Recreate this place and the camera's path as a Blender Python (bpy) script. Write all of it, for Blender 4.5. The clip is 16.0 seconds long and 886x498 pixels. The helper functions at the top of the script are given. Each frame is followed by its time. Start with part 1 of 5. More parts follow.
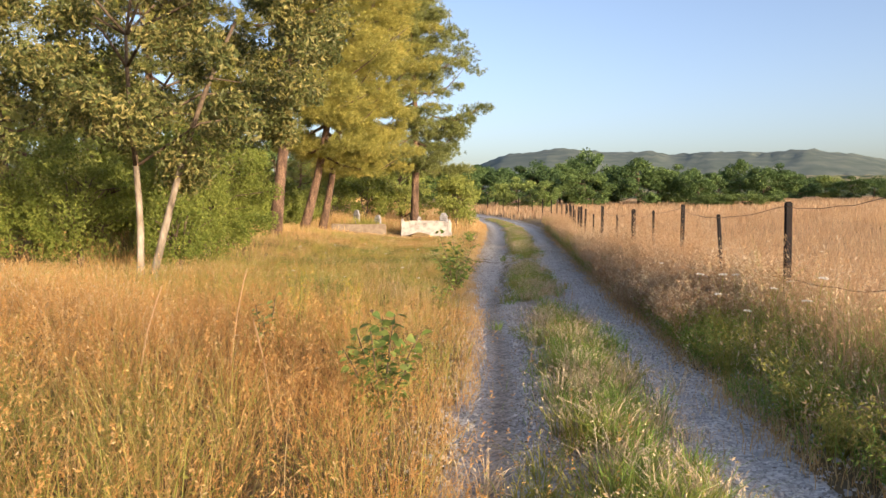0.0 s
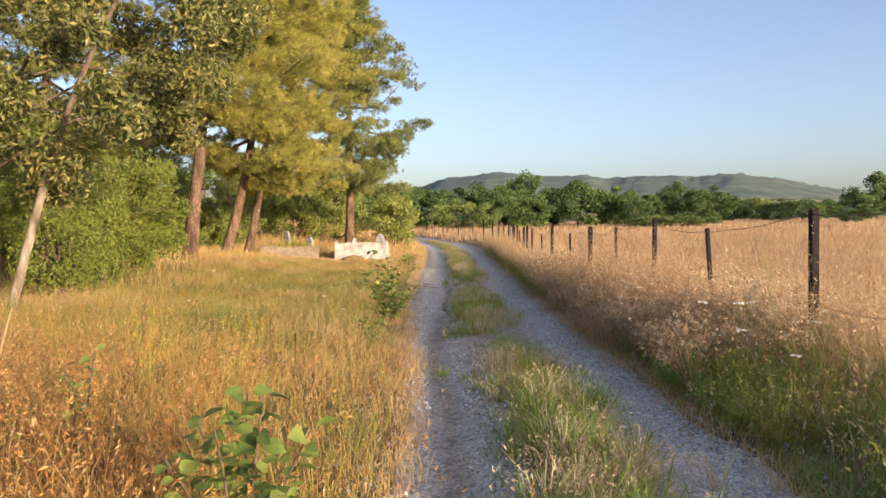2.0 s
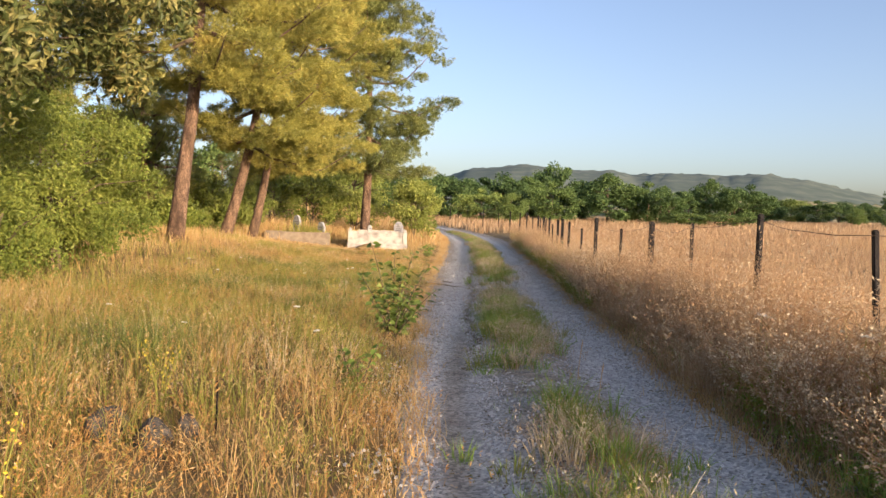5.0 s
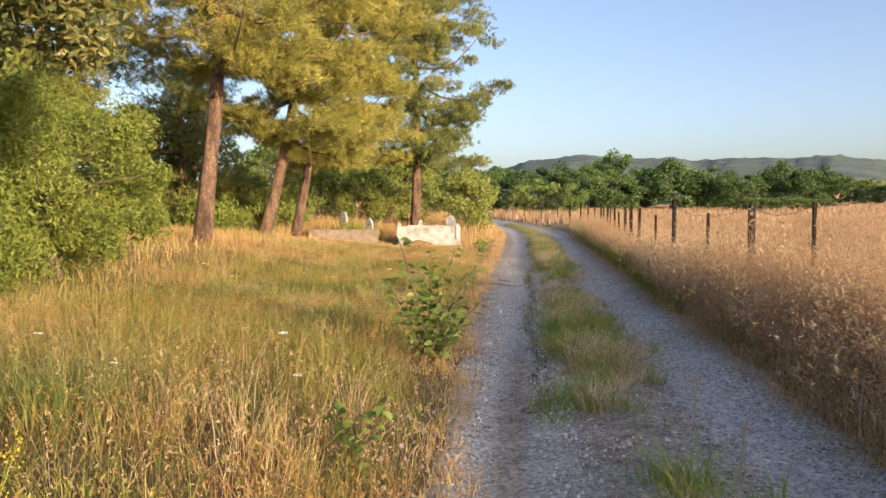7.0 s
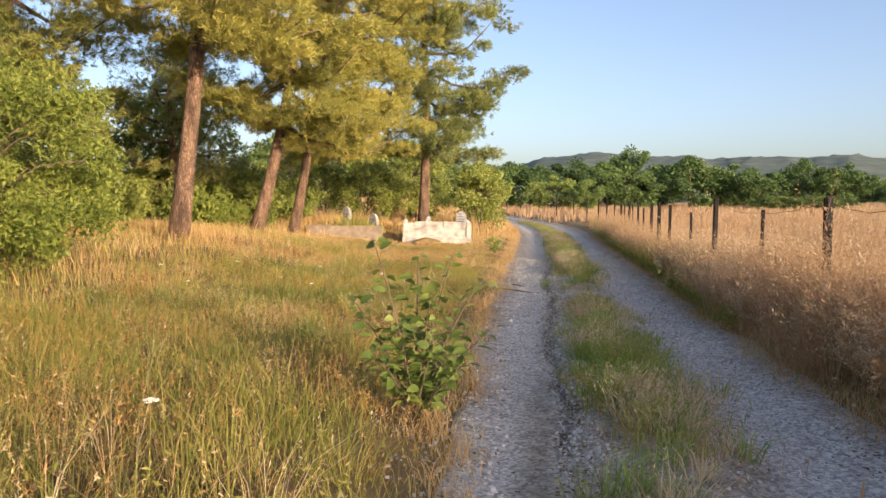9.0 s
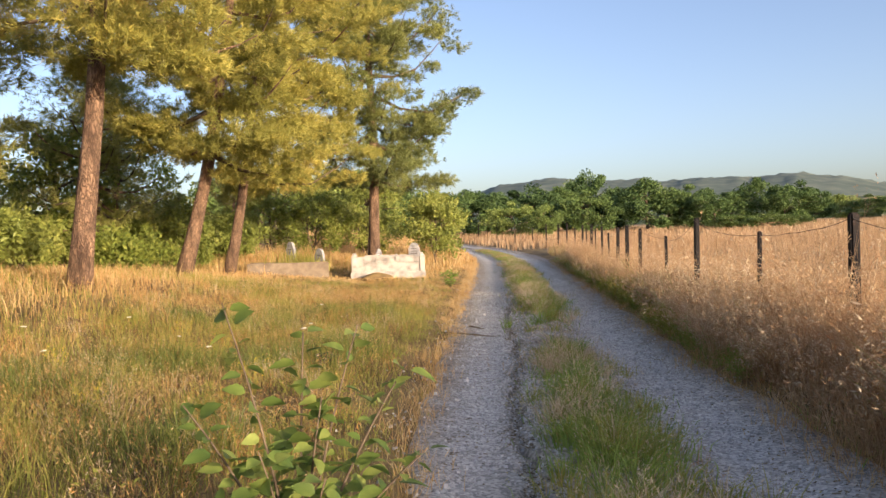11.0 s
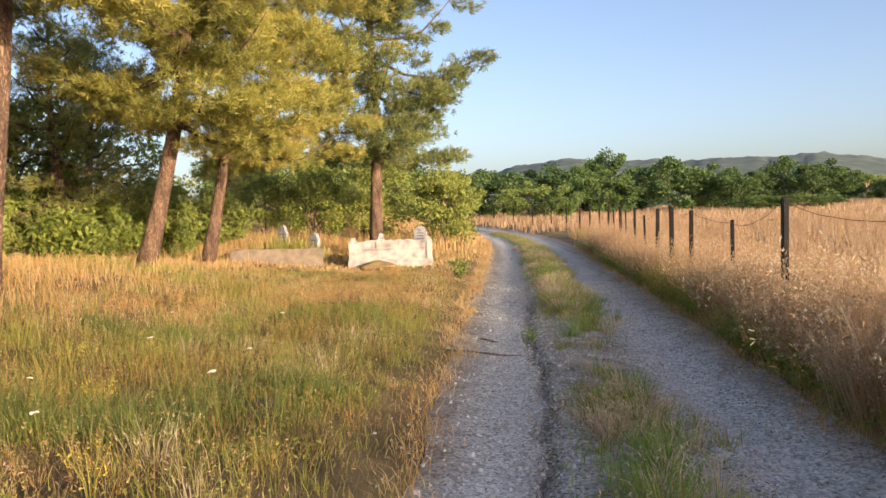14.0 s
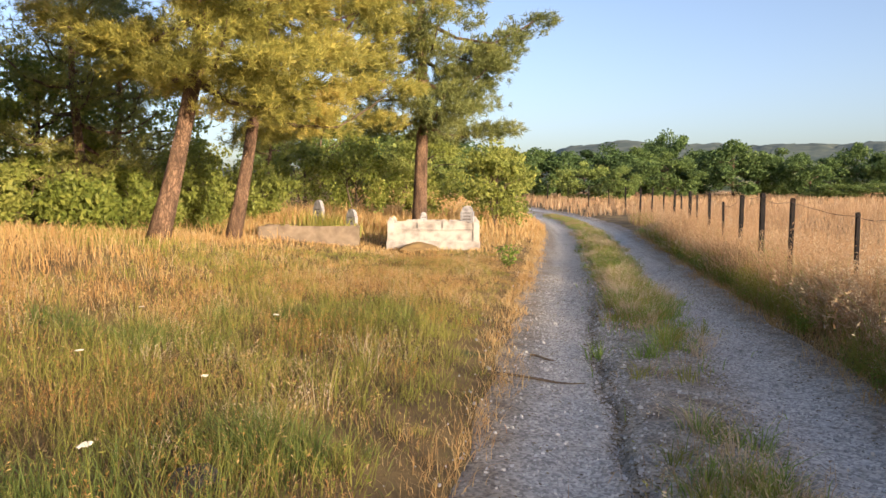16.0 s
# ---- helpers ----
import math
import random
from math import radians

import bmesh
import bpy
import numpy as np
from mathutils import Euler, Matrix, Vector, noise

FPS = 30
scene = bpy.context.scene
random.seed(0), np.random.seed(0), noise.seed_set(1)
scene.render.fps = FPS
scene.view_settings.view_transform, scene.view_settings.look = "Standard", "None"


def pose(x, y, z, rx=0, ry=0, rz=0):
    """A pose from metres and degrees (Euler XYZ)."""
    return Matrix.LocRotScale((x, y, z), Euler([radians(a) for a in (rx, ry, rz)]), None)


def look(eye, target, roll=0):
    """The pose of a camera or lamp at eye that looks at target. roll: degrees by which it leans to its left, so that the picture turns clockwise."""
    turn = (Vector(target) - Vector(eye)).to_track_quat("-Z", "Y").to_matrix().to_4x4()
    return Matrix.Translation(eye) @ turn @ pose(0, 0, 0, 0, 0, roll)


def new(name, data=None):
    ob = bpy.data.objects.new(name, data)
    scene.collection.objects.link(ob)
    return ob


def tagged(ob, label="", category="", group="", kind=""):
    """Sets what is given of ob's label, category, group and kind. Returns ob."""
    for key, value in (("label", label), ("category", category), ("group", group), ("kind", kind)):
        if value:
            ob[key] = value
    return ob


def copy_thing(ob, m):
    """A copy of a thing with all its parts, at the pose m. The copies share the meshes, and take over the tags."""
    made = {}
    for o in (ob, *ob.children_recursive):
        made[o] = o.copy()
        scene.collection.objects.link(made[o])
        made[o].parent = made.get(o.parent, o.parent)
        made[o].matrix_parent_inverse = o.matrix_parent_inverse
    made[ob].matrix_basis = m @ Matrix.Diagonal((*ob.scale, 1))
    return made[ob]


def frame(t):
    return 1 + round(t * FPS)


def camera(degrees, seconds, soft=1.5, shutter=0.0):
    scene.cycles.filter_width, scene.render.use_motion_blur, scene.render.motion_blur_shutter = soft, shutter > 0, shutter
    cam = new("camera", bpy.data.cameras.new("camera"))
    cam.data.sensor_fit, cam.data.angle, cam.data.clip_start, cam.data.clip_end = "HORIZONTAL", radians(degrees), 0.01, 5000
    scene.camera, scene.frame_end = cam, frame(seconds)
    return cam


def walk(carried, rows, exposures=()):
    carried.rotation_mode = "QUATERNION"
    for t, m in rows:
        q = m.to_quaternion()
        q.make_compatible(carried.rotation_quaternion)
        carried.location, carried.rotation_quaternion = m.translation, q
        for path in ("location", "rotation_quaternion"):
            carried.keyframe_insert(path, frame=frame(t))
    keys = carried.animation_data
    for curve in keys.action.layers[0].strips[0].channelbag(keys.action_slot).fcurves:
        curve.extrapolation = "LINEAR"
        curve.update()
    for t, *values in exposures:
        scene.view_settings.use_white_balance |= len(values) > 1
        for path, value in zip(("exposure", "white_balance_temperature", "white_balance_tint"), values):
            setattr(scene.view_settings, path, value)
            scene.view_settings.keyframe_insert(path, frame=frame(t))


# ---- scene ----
cam = camera(59.0, 16.0, soft=1.5)
METRES, EYE, TILT, LEAN, TURN = 17.5, 1.5, -3.3, 0.0, 0.0
ROWS = [
    (0.0, 0.0, 0.0, 0.0, 0.0, 0.0, -0.0),
    (0.5, 0.0025, 0.0297, -0.0018, 3.69, 2.57, 0.3),
    (1.0, 0.0042, 0.0646, -0.0016, 0.31, 1.66, -0.03),
    (1.5, 0.0043, 0.0986, 0.0001, -5.36, 1.59, 0.26),
    (2.0, 0.006, 0.133, -0.0001, -4.44, 1.7, 0.46),
    (2.5, 0.0052, 0.163, -0.0003, -6.32, 4.24, -1.41),
    (3.0, 0.0064, 0.1992, 0.0028, -7.75, 2.94, 2.16),
    (3.5, 0.009, 0.2286, 0.0053, -8.27, 1.68, 1.44),
    (4.0, 0.0091, 0.2606, 0.0083, -11.22, 1.98, 0.66),
    (4.5, 0.0131, 0.2869, 0.007, -8.42, 3.11, -0.06),
    (5.0, 0.0182, 0.3196, 0.0086, -2.84, 0.95, -1.78),
    (7.5, 0.0298, 0.4808, 0.0104, 1.49, 0.5, -0.05),
    (8.0, 0.0282, 0.5114, 0.0099, 0.45, 1.0, -0.9),
    (8.5, 0.0298, 0.5402, 0.015, 0.14, 0.36, 0.67),
    (9.0, 0.0338, 0.5716, 0.0161, 2.4, 0.24, -0.62),
    (9.5, 0.0363, 0.6012, 0.0155, -0.01, 1.86, -0.74),
    (10.0, 0.0401, 0.6296, 0.0185, -0.31, 2.72, 0.78),
    (12.5, 0.0477, 0.7739, 0.0325, -0.37, 0.89, 1.95),
    (13.0, 0.0512, 0.8018, 0.0333, 2.09, 0.49, 2.15),
    (13.5, 0.0535, 0.8309, 0.0352, 0.75, 2.46, 0.08),
    (14.0, 0.0552, 0.8671, 0.0381, 0.64, 1.03, 1.55),
    (14.5, 0.0585, 0.8967, 0.0409, 2.98, 0.98, 1.41),
    (15.0, 0.0592, 0.93, 0.0431, 1.9, 1.34, 0.51),
    (15.5, 0.0586, 0.9579, 0.0428, 2.22, 0.98, -0.15),
    (16.0, 0.0575, 0.9928, 0.0465, 4.32, -0.55, -0.51),
]
walk(cam, [(t, pose(0, 0, EYE, TILT, LEAN, TURN) @ pose(METRES * x, METRES * y, METRES * z, 90 + pitch, roll, yaw)) for t, x, y, z, yaw, pitch, roll in ROWS],
     exposures=((0.0, 1.08, 6600, 21), (16.0, 1.08, 6600, 21)))

# ---- light: low evening sun from behind, over the right shoulder ----
SUN_ELEV, SUN_AZ = 9.7, 141.0      # degrees; azimuth clockwise from +y
sun_way = Vector((math.sin(radians(SUN_AZ)) * math.cos(radians(SUN_ELEV)), math.cos(radians(SUN_AZ)) * math.cos(radians(SUN_ELEV)), math.sin(radians(SUN_ELEV))))
world = bpy.data.worlds.new("evening_sky")
scene.world = world
world.use_nodes = True
wn = world.node_tree
sky = wn.nodes.new("ShaderNodeTexSky")
sky.sky_type, sky.sun_disc = "NISHITA", False
sky.sun_elevation, sky.sun_rotation = radians(SUN_ELEV), radians(SUN_AZ)
sky.air_density, sky.dust_density, sky.ozone_density = 0.75, 2.5, 1.3
wn.links.new(sky.outputs[0], wn.nodes["Background"].inputs[0])
wn.nodes["Background"].inputs[1].default_value = 0.15
sun = new("sun", bpy.data.lights.new("sun", "SUN"))
sun.data.energy, sun.data.angle, sun.data.color = 3.3, radians(0.6), (1.0, 0.83, 0.56)
sun.matrix_world = look(sun_way * 50, (0, 0, 0))


# ---- materials ----
def material(name, ramp, scale=3.0, island=0.0, rough=0.8, translucent=0.0, bump=0.0, bump_scale=40.0, detail=5.0, obj=0.0, stretch=None):
    """ramp: (position, colour) stops over noise at metre scale, mixed with a random value per island or per object."""
    m = bpy.data.materials.new(name)
    m.use_nodes = True
    t = m.node_tree
    n, ln = t.nodes, t.links
    b = n["Principled BSDF"]
    geo = n.new("ShaderNodeNewGeometry")
    nz = n.new("ShaderNodeTexNoise")
    nz.inputs["Scale"].default_value, nz.inputs["Detail"].default_value = scale, detail
    where = geo.outputs["Position"]
    if stretch:
        mp = n.new("ShaderNodeMapping")
        mp.inputs["Scale"].default_value = stretch
        ln.new(where, mp.inputs[0])
        where = mp.outputs[0]
    ln.new(where, nz.inputs["Vector"])
    wide = n.new("ShaderNodeMapRange")
    wide.inputs[1].default_value, wide.inputs[2].default_value = 0.28, 0.72
    ln.new(nz.outputs[0], wide.inputs[0])
    value = wide.outputs[0]
    for amount, source in ((island, geo.outputs["Random Per Island"]), (obj, None)):
        if amount:
            if source is None:
                source = n.new("ShaderNodeObjectInfo").outputs["Random"]
            mx = n.new("ShaderNodeMix")
            mx.inputs[0].default_value = amount
            ln.new(value, mx.inputs[2])
            ln.new(source, mx.inputs[3])
            value = mx.outputs[0]
    rp = n.new("ShaderNodeValToRGB")
    e = rp.color_ramp.elements
    while len(e) < len(ramp):
        e.new(0.5)
    for k, (p, c) in enumerate(ramp):
        e[k].position, e[k].color = p, (*c, 1)
    ln.new(value, rp.inputs[0])
    ln.new(rp.outputs[0], b.inputs["Base Color"])
    b.inputs["Roughness"].default_value = rough
    b.inputs["Specular IOR Level"].default_value = 0.25
    if bump:
        n2 = n.new("ShaderNodeTexNoise")
        n2.inputs["Scale"].default_value, n2.inputs["Detail"].default_value = bump_scale, 6.0
        ln.new(where, n2.inputs["Vector"])
        bp = n.new("ShaderNodeBump")
        bp.inputs["Strength"].default_value, bp.inputs["Distance"].default_value = bump, 0.02
        ln.new(n2.outputs[0], bp.inputs["Height"])
        ln.new(bp.outputs[0], b.inputs["Normal"])
    if translucent:
        tr = n.new("ShaderNodeBsdfTranslucent")
        ln.new(rp.outputs[0], tr.inputs[0])
        ms = n.new("ShaderNodeMixShader")
        ms.inputs[0].default_value = translucent
        ln.new(b.outputs[0], ms.inputs[1])
        ln.new(tr.outputs[0], ms.inputs[2])
        ln.new(ms.outputs[0], n["Material Output"].inputs[0])
    return m


M_SOIL = material("field_soil", [(0.0, (0.10, 0.075, 0.04)), (0.45, (0.22, 0.15, 0.07)), (0.75, (0.30, 0.21, 0.09)), (1.0, (0.13, 0.13, 0.05))], 1.3, rough=0.95, bump=0.8, bump_scale=25)
M_GOLD = material("dry_golden_grass", [(0, (0.37, 0.185, 0.08)), (0.3, (0.58, 0.355, 0.145)), (0.6, (0.64, 0.445, 0.195)), (0.85, (0.7, 0.55, 0.31)), (1, (0.38, 0.34, 0.12))], 0.55, island=0.65, rough=0.7, translucent=0.35)
M_ORANGE = material("dry_orange_grass", [(0, (0.28, 0.12, 0.045)), (0.35, (0.52, 0.27, 0.085)), (0.7, (0.62, 0.37, 0.125)), (1, (0.72, 0.52, 0.26))], 0.8, island=0.6, rough=0.7, translucent=0.4)
M_STRAW = material("pale_straw_grass", [(0, (0.46, 0.33, 0.2)), (0.5, (0.66, 0.53, 0.35)), (1, (0.78, 0.68, 0.5))], 1.2, island=0.6, rough=0.7, translucent=0.35)
M_UNDER = material("dark_dry_undergrowth", [(0.0, (0.075, 0.055, 0.03)), (0.5, (0.17, 0.12, 0.06)), (1.0, (0.31, 0.235, 0.11))], 0.9, island=0.6, rough=0.8, translucent=0.2)
M_PINK = material("dry_reddish_grass", [(0, (0.38, 0.21, 0.11)), (0.35, (0.56, 0.36, 0.195)), (0.7, (0.65, 0.46, 0.275)), (1, (0.78, 0.62, 0.41))], 0.45, island=0.6, rough=0.7, translucent=0.56)
M_BROWN = material("dead_brown_weeds", [(0, (0.3, 0.185, 0.1)), (0.5, (0.52, 0.345, 0.195)), (1, (0.7, 0.53, 0.33))], 0.8, island=0.6, rough=0.8, translucent=0.48)
M_GREEN = material("green_grass", [(0, (0.14, 0.18, 0.04)), (0.35, (0.27, 0.29, 0.06)), (0.7, (0.42, 0.38, 0.1)), (1, (0.58, 0.46, 0.16))], 0.7, island=0.55, rough=0.6, translucent=0.42)
M_DEEP = material("deep_green_grass", [(0, (0.08, 0.12, 0.03)), (0.5, (0.16, 0.21, 0.055)), (1, (0.3, 0.33, 0.09))], 1.2, island=0.6, rough=0.6, translucent=0.3)
M_FORB = material("green_weeds", [(0, (0.13, 0.21, 0.04)), (0.5, (0.25, 0.37, 0.075)), (1, (0.44, 0.53, 0.14))], 1.2, island=0.65, rough=0.55, translucent=0.42)
M_LEAF_OAK = material("oak_leaves", [(0, (0.04, 0.065, 0.02)), (0.5, (0.13, 0.145, 0.045)), (1, (0.42, 0.36, 0.13))], 0.7, island=0.65, rough=0.45, translucent=0.22)
M_LEAF_BUSH = material("robinia_leaves", [(0, (0.1, 0.145, 0.03)), (0.5, (0.21, 0.26, 0.05)), (1, (0.36, 0.38, 0.09))], 0.8, island=0.6, rough=0.5, translucent=0.35)
M_SHRUB = material("shrub_leaves", [(0, (0.13, 0.175, 0.04)), (0.5, (0.27, 0.31, 0.07)), (1, (0.46, 0.46, 0.13))], 0.8, island=0.55, obj=0.25, rough=0.5, translucent=0.35)
M_LEAF_DARK = material("dark_leaves", [(0, (0.09, 0.13, 0.045)), (0.5, (0.18, 0.23, 0.07)), (1, (0.31, 0.34, 0.1))], 0.4, island=0.5, obj=0.25, rough=0.5, translucent=0.25)
M_LEAF_FAR = material("far_leaves", [(0, (0.045, 0.09, 0.035)), (0.4, (0.095, 0.16, 0.05)), (0.7, (0.19, 0.26, 0.07)), (1, (0.36, 0.4, 0.11))], 0.15, island=0.3, obj=0.6, rough=0.6, translucent=0.22)
M_NEEDLE = material("pine_needles", [(0, (0.15, 0.165, 0.045)), (0.4, (0.33, 0.325, 0.08)), (0.75, (0.48, 0.425, 0.11)), (1, (0.55, 0.38, 0.12))], 0.45, island=0.4, rough=0.5, translucent=0.33)
M_NEEDLE_DARK = material("dark_pine_needles", [(0, (0.1, 0.135, 0.05)), (0.5, (0.22, 0.25, 0.08)), (1, (0.38, 0.38, 0.11))], 0.4, island=0.4, rough=0.5, translucent=0.25)
M_NEEDLE_MID = material("olive_pine_needles", [(0, (0.13, 0.16, 0.05)), (0.5, (0.29, 0.3, 0.085)), (1, (0.45, 0.42, 0.12))], 0.4, island=0.4, obj=0.25, rough=0.5, translucent=0.3)
M_BARK_PALE = material("pale_grey_bark", [(0, (0.09, 0.07, 0.05)), (0.4, (0.21, 0.17, 0.125)), (0.7, (0.31, 0.26, 0.2)), (1, (0.4, 0.345, 0.28))], 7.0, rough=0.9, bump=0.6, bump_scale=25, stretch=(1, 1, 0.4))
M_TWIG = material("twig_bark", [(0.0, (0.07, 0.05, 0.035)), (1.0, (0.2, 0.15, 0.1))], 12.0, rough=0.9)
M_POST = material("dark_rusty_post_paint", [(0, (0.006, 0.005, 0.006)), (0.7, (0.011, 0.009, 0.01)), (0.9, (0.03, 0.016, 0.012)), (1, (0.08, 0.035, 0.02))], 9.0, obj=0.2, rough=0.75, bump=0.4, bump_scale=60)
M_WIRE = material("rusted_wire", [(0.0, (0.05, 0.03, 0.022)), (1.0, (0.17, 0.10, 0.06))], 30.0, rough=0.7)
M_MARBLE = material("white_marble", [(0, (0.23, 0.21, 0.195)), (0.5, (0.4, 0.38, 0.355)), (1, (0.5, 0.48, 0.45))], 4.0, rough=0.5, bump=0.1)
M_STONE = material("weathered_grey_stone", [(0, (0.18, 0.18, 0.19)), (0.5, (0.32, 0.32, 0.335)), (1, (0.46, 0.46, 0.475))], 8.0, rough=0.85, bump=0.4)
M_CONCRETE = material("weathered_concrete", [(0, (0.15, 0.115, 0.085)), (0.5, (0.215, 0.17, 0.125)), (1, (0.28, 0.23, 0.175))], 5.0, rough=0.9, bump=0.6)
M_ROCK = material("grey_rock", [(0.0, (0.045, 0.04, 0.036)), (0.5, (0.1, 0.088, 0.075)), (1.0, (0.2, 0.175, 0.15))], 10.0, rough=0.9, bump=0.8)
M_PEBBLE = material("grey_gravel", [(0.0, (0.24, 0.235, 0.225)), (0.5, (0.46, 0.45, 0.43)), (1.0, (0.7, 0.69, 0.67))], 20.0, island=0.8, rough=0.85)
# forest green greyed towards blue: the distance haze is mixed into the colour
M_HILL = material("hazy_wooded_hillside", [(0, (0.08, 0.115, 0.1)), (0.5, (0.12, 0.155, 0.13)), (1, (0.18, 0.21, 0.17))], 0.02, rough=1.0, bump=1.0, bump_scale=0.1, detail=9)
M_FOOT = material("foothill_fields", [(0.0, (0.05, 0.08, 0.035)), (0.42, (0.07, 0.10, 0.04)), (0.55, (0.2, 0.2, 0.09)), (0.8, (0.42, 0.34, 0.19)), (1.0, (0.12, 0.13, 0.05))], 0.012, rough=1.0, stretch=(0.6, 2.0, 1.0))
M_WHITE = material("white_petals", [(0.0, (0.7, 0.68, 0.6)), (1.0, (0.8, 0.79, 0.74))], 5.0, rough=0.7, translucent=0.2)
M_YELLOW = material("yellow_petals", [(0.0, (0.6, 0.42, 0.04)), (1.0, (0.75, 0.6, 0.08))], 5.0, rough=0.7, translucent=0.2)


def road_material():
    m = bpy.data.materials.new("gravel_track")
    m.use_nodes = True
    n, ln = m.node_tree.nodes, m.node_tree.links
    b = n["Principled BSDF"]
    geo = n.new("ShaderNodeNewGeometry")
    at = n.new("ShaderNodeAttribute")
    at.attribute_name = "gravel"

    def noise_ramp(scale, stops, detail=6.0):
        z = n.new("ShaderNodeTexNoise")
        z.inputs["Scale"].default_value, z.inputs["Detail"].default_value = scale, detail
        ln.new(geo.outputs["Position"], z.inputs["Vector"])
        r = n.new("ShaderNodeValToRGB")
        while len(r.color_ramp.elements) < len(stops):
            r.color_ramp.elements.new(0.5)
        for k, (p, c) in enumerate(stops):
            r.color_ramp.elements[k].position, r.color_ramp.elements[k].color = p, (*c, 1)
        ln.new(z.outputs[0], r.inputs[0])
        return z, r
    _, gravel = noise_ramp(14.0, [(0.3, (0.29, 0.285, 0.265)), (0.5, (0.5, 0.49, 0.455)), (0.7, (0.69, 0.675, 0.63))], 9)
    _, dust = noise_ramp(1.1, [(0.3, (0.41, 0.4, 0.37)), (0.7, (0.62, 0.605, 0.56))])
    _, soil = noise_ramp(6.0, [(0.3, (0.2, 0.16, 0.115)), (0.6, (0.34, 0.285, 0.22)), (0.8, (0.46, 0.4, 0.32))])
    a = n.new("ShaderNodeMix")
    a.data_type = "RGBA"
    a.inputs[0].default_value = 0.55
    ln.new(gravel.outputs[0], a.inputs[6])
    ln.new(dust.outputs[0], a.inputs[7])
    c = n.new("ShaderNodeMix")
    c.data_type = "RGBA"
    ln.new(at.outputs["Fac"], c.inputs[0])
    ln.new(soil.outputs[0], c.inputs[6])
    ln.new(a.outputs[2], c.inputs[7])
    v = n.new("ShaderNodeTexVoronoi")
    v.inputs["Scale"].default_value = 46.0
    ln.new(geo.outputs["Position"], v.inputs["Vector"])
    grey = n.new("ShaderNodeRGBToBW")
    ln.new(v.outputs["Color"], grey.inputs[0])
    chip = n.new("ShaderNodeMapRange")
    chip.inputs[1].default_value, chip.inputs[2].default_value, chip.inputs[3].default_value, chip.inputs[4].default_value = 0.2, 0.8, 0.6, 1.36
    ln.new(grey.outputs[0], chip.inputs[0])
    speck = n.new("ShaderNodeVectorMath")
    speck.operation = "SCALE"
    ln.new(c.outputs[2], speck.inputs[0])
    ln.new(chip.outputs[0], speck.inputs["Scale"])
    ln.new(speck.outputs[0], b.inputs["Base Color"])
    b.inputs["Roughness"].default_value = 0.95
    fine, _ = noise_ramp(60.0, [(0, (0, 0, 0)), (1, (1, 1, 1))], 4)
    add = n.new("ShaderNodeMath")
    ln.new(v.outputs["Distance"], add.inputs[0])
    ln.new(fine.outputs[0], add.inputs[1])
    bp = n.new("ShaderNodeBump")
    bp.inputs["Strength"].default_value, bp.inputs["Distance"].default_value = 0.8, 0.006
    ln.new(add.outputs[0], bp.inputs["Height"])
    ln.new(bp.outputs[0], b.inputs["Normal"])
    return m


M_ROAD = road_material()


def bark_material():
    """Reddish plates parted by dark upright cracks."""
    m = bpy.data.materials.new("pine_bark")
    m.use_nodes = True
    n, ln = m.node_tree.nodes, m.node_tree.links
    b = n["Principled BSDF"]
    geo = n.new("ShaderNodeNewGeometry")
    mp = n.new("ShaderNodeMapping")
    mp.inputs["Scale"].default_value = (1, 1, 0.33)
    ln.new(geo.outputs["Position"], mp.inputs[0])
    warp = n.new("ShaderNodeTexNoise")
    warp.inputs["Scale"].default_value, warp.inputs["Detail"].default_value = 9.0, 4.0
    ln.new(mp.outputs[0], warp.inputs["Vector"])
    mixv = n.new("ShaderNodeMix")
    mixv.data_type = "VECTOR"
    mixv.inputs[0].default_value = 0.16
    ln.new(mp.outputs[0], mixv.inputs[4])
    ln.new(warp.outputs["Color"], mixv.inputs[5])
    v = n.new("ShaderNodeTexVoronoi")
    v.feature = "DISTANCE_TO_EDGE"
    v.inputs["Scale"].default_value = 27.0
    ln.new(mixv.outputs[1], v.inputs["Vector"])
    crack = n.new("ShaderNodeMapRange")
    crack.inputs[1].default_value, crack.inputs[2].default_value = -0.14, 0.22
    ln.new(v.outputs["Distance"], crack.inputs[0])
    tone = n.new("ShaderNodeTexNoise")
    tone.inputs["Scale"].default_value, tone.inputs["Detail"].default_value = 5.0, 7.0
    ln.new(mp.outputs[0], tone.inputs["Vector"])
    rp = n.new("ShaderNodeValToRGB")
    e = rp.color_ramp.elements
    e[0].position, e[0].color = 0.3, (0.1, 0.057, 0.038, 1)
    e[1].position, e[1].color = 0.7, (0.4, 0.25, 0.16, 1)
    ln.new(tone.outputs[0], rp.inputs[0])
    mx = n.new("ShaderNodeMix")
    mx.data_type = "RGBA"
    ln.new(crack.outputs[0], mx.inputs[0])
    mx.inputs[6].default_value = (0.045, 0.03, 0.022, 1)
    ln.new(rp.outputs[0], mx.inputs[7])
    ln.new(mx.outputs[2], b.inputs["Base Color"])
    b.inputs["Roughness"].default_value = 0.95
    bp = n.new("ShaderNodeBump")
    bp.inputs["Strength"].default_value, bp.inputs["Distance"].default_value = 1.0, 0.04
    ln.new(crack.outputs[0], bp.inputs["Height"])
    ln.new(bp.outputs[0], b.inputs["Normal"])
    return m


M_BARK = bark_material()
M_SAPLING = material("sapling_leaves", [(0.0, (0.06, 0.11, 0.03)), (0.45, (0.15, 0.22, 0.05)), (1.0, (0.42, 0.47, 0.13))], 6.0, island=0.4, rough=0.5, translucent=0.38)


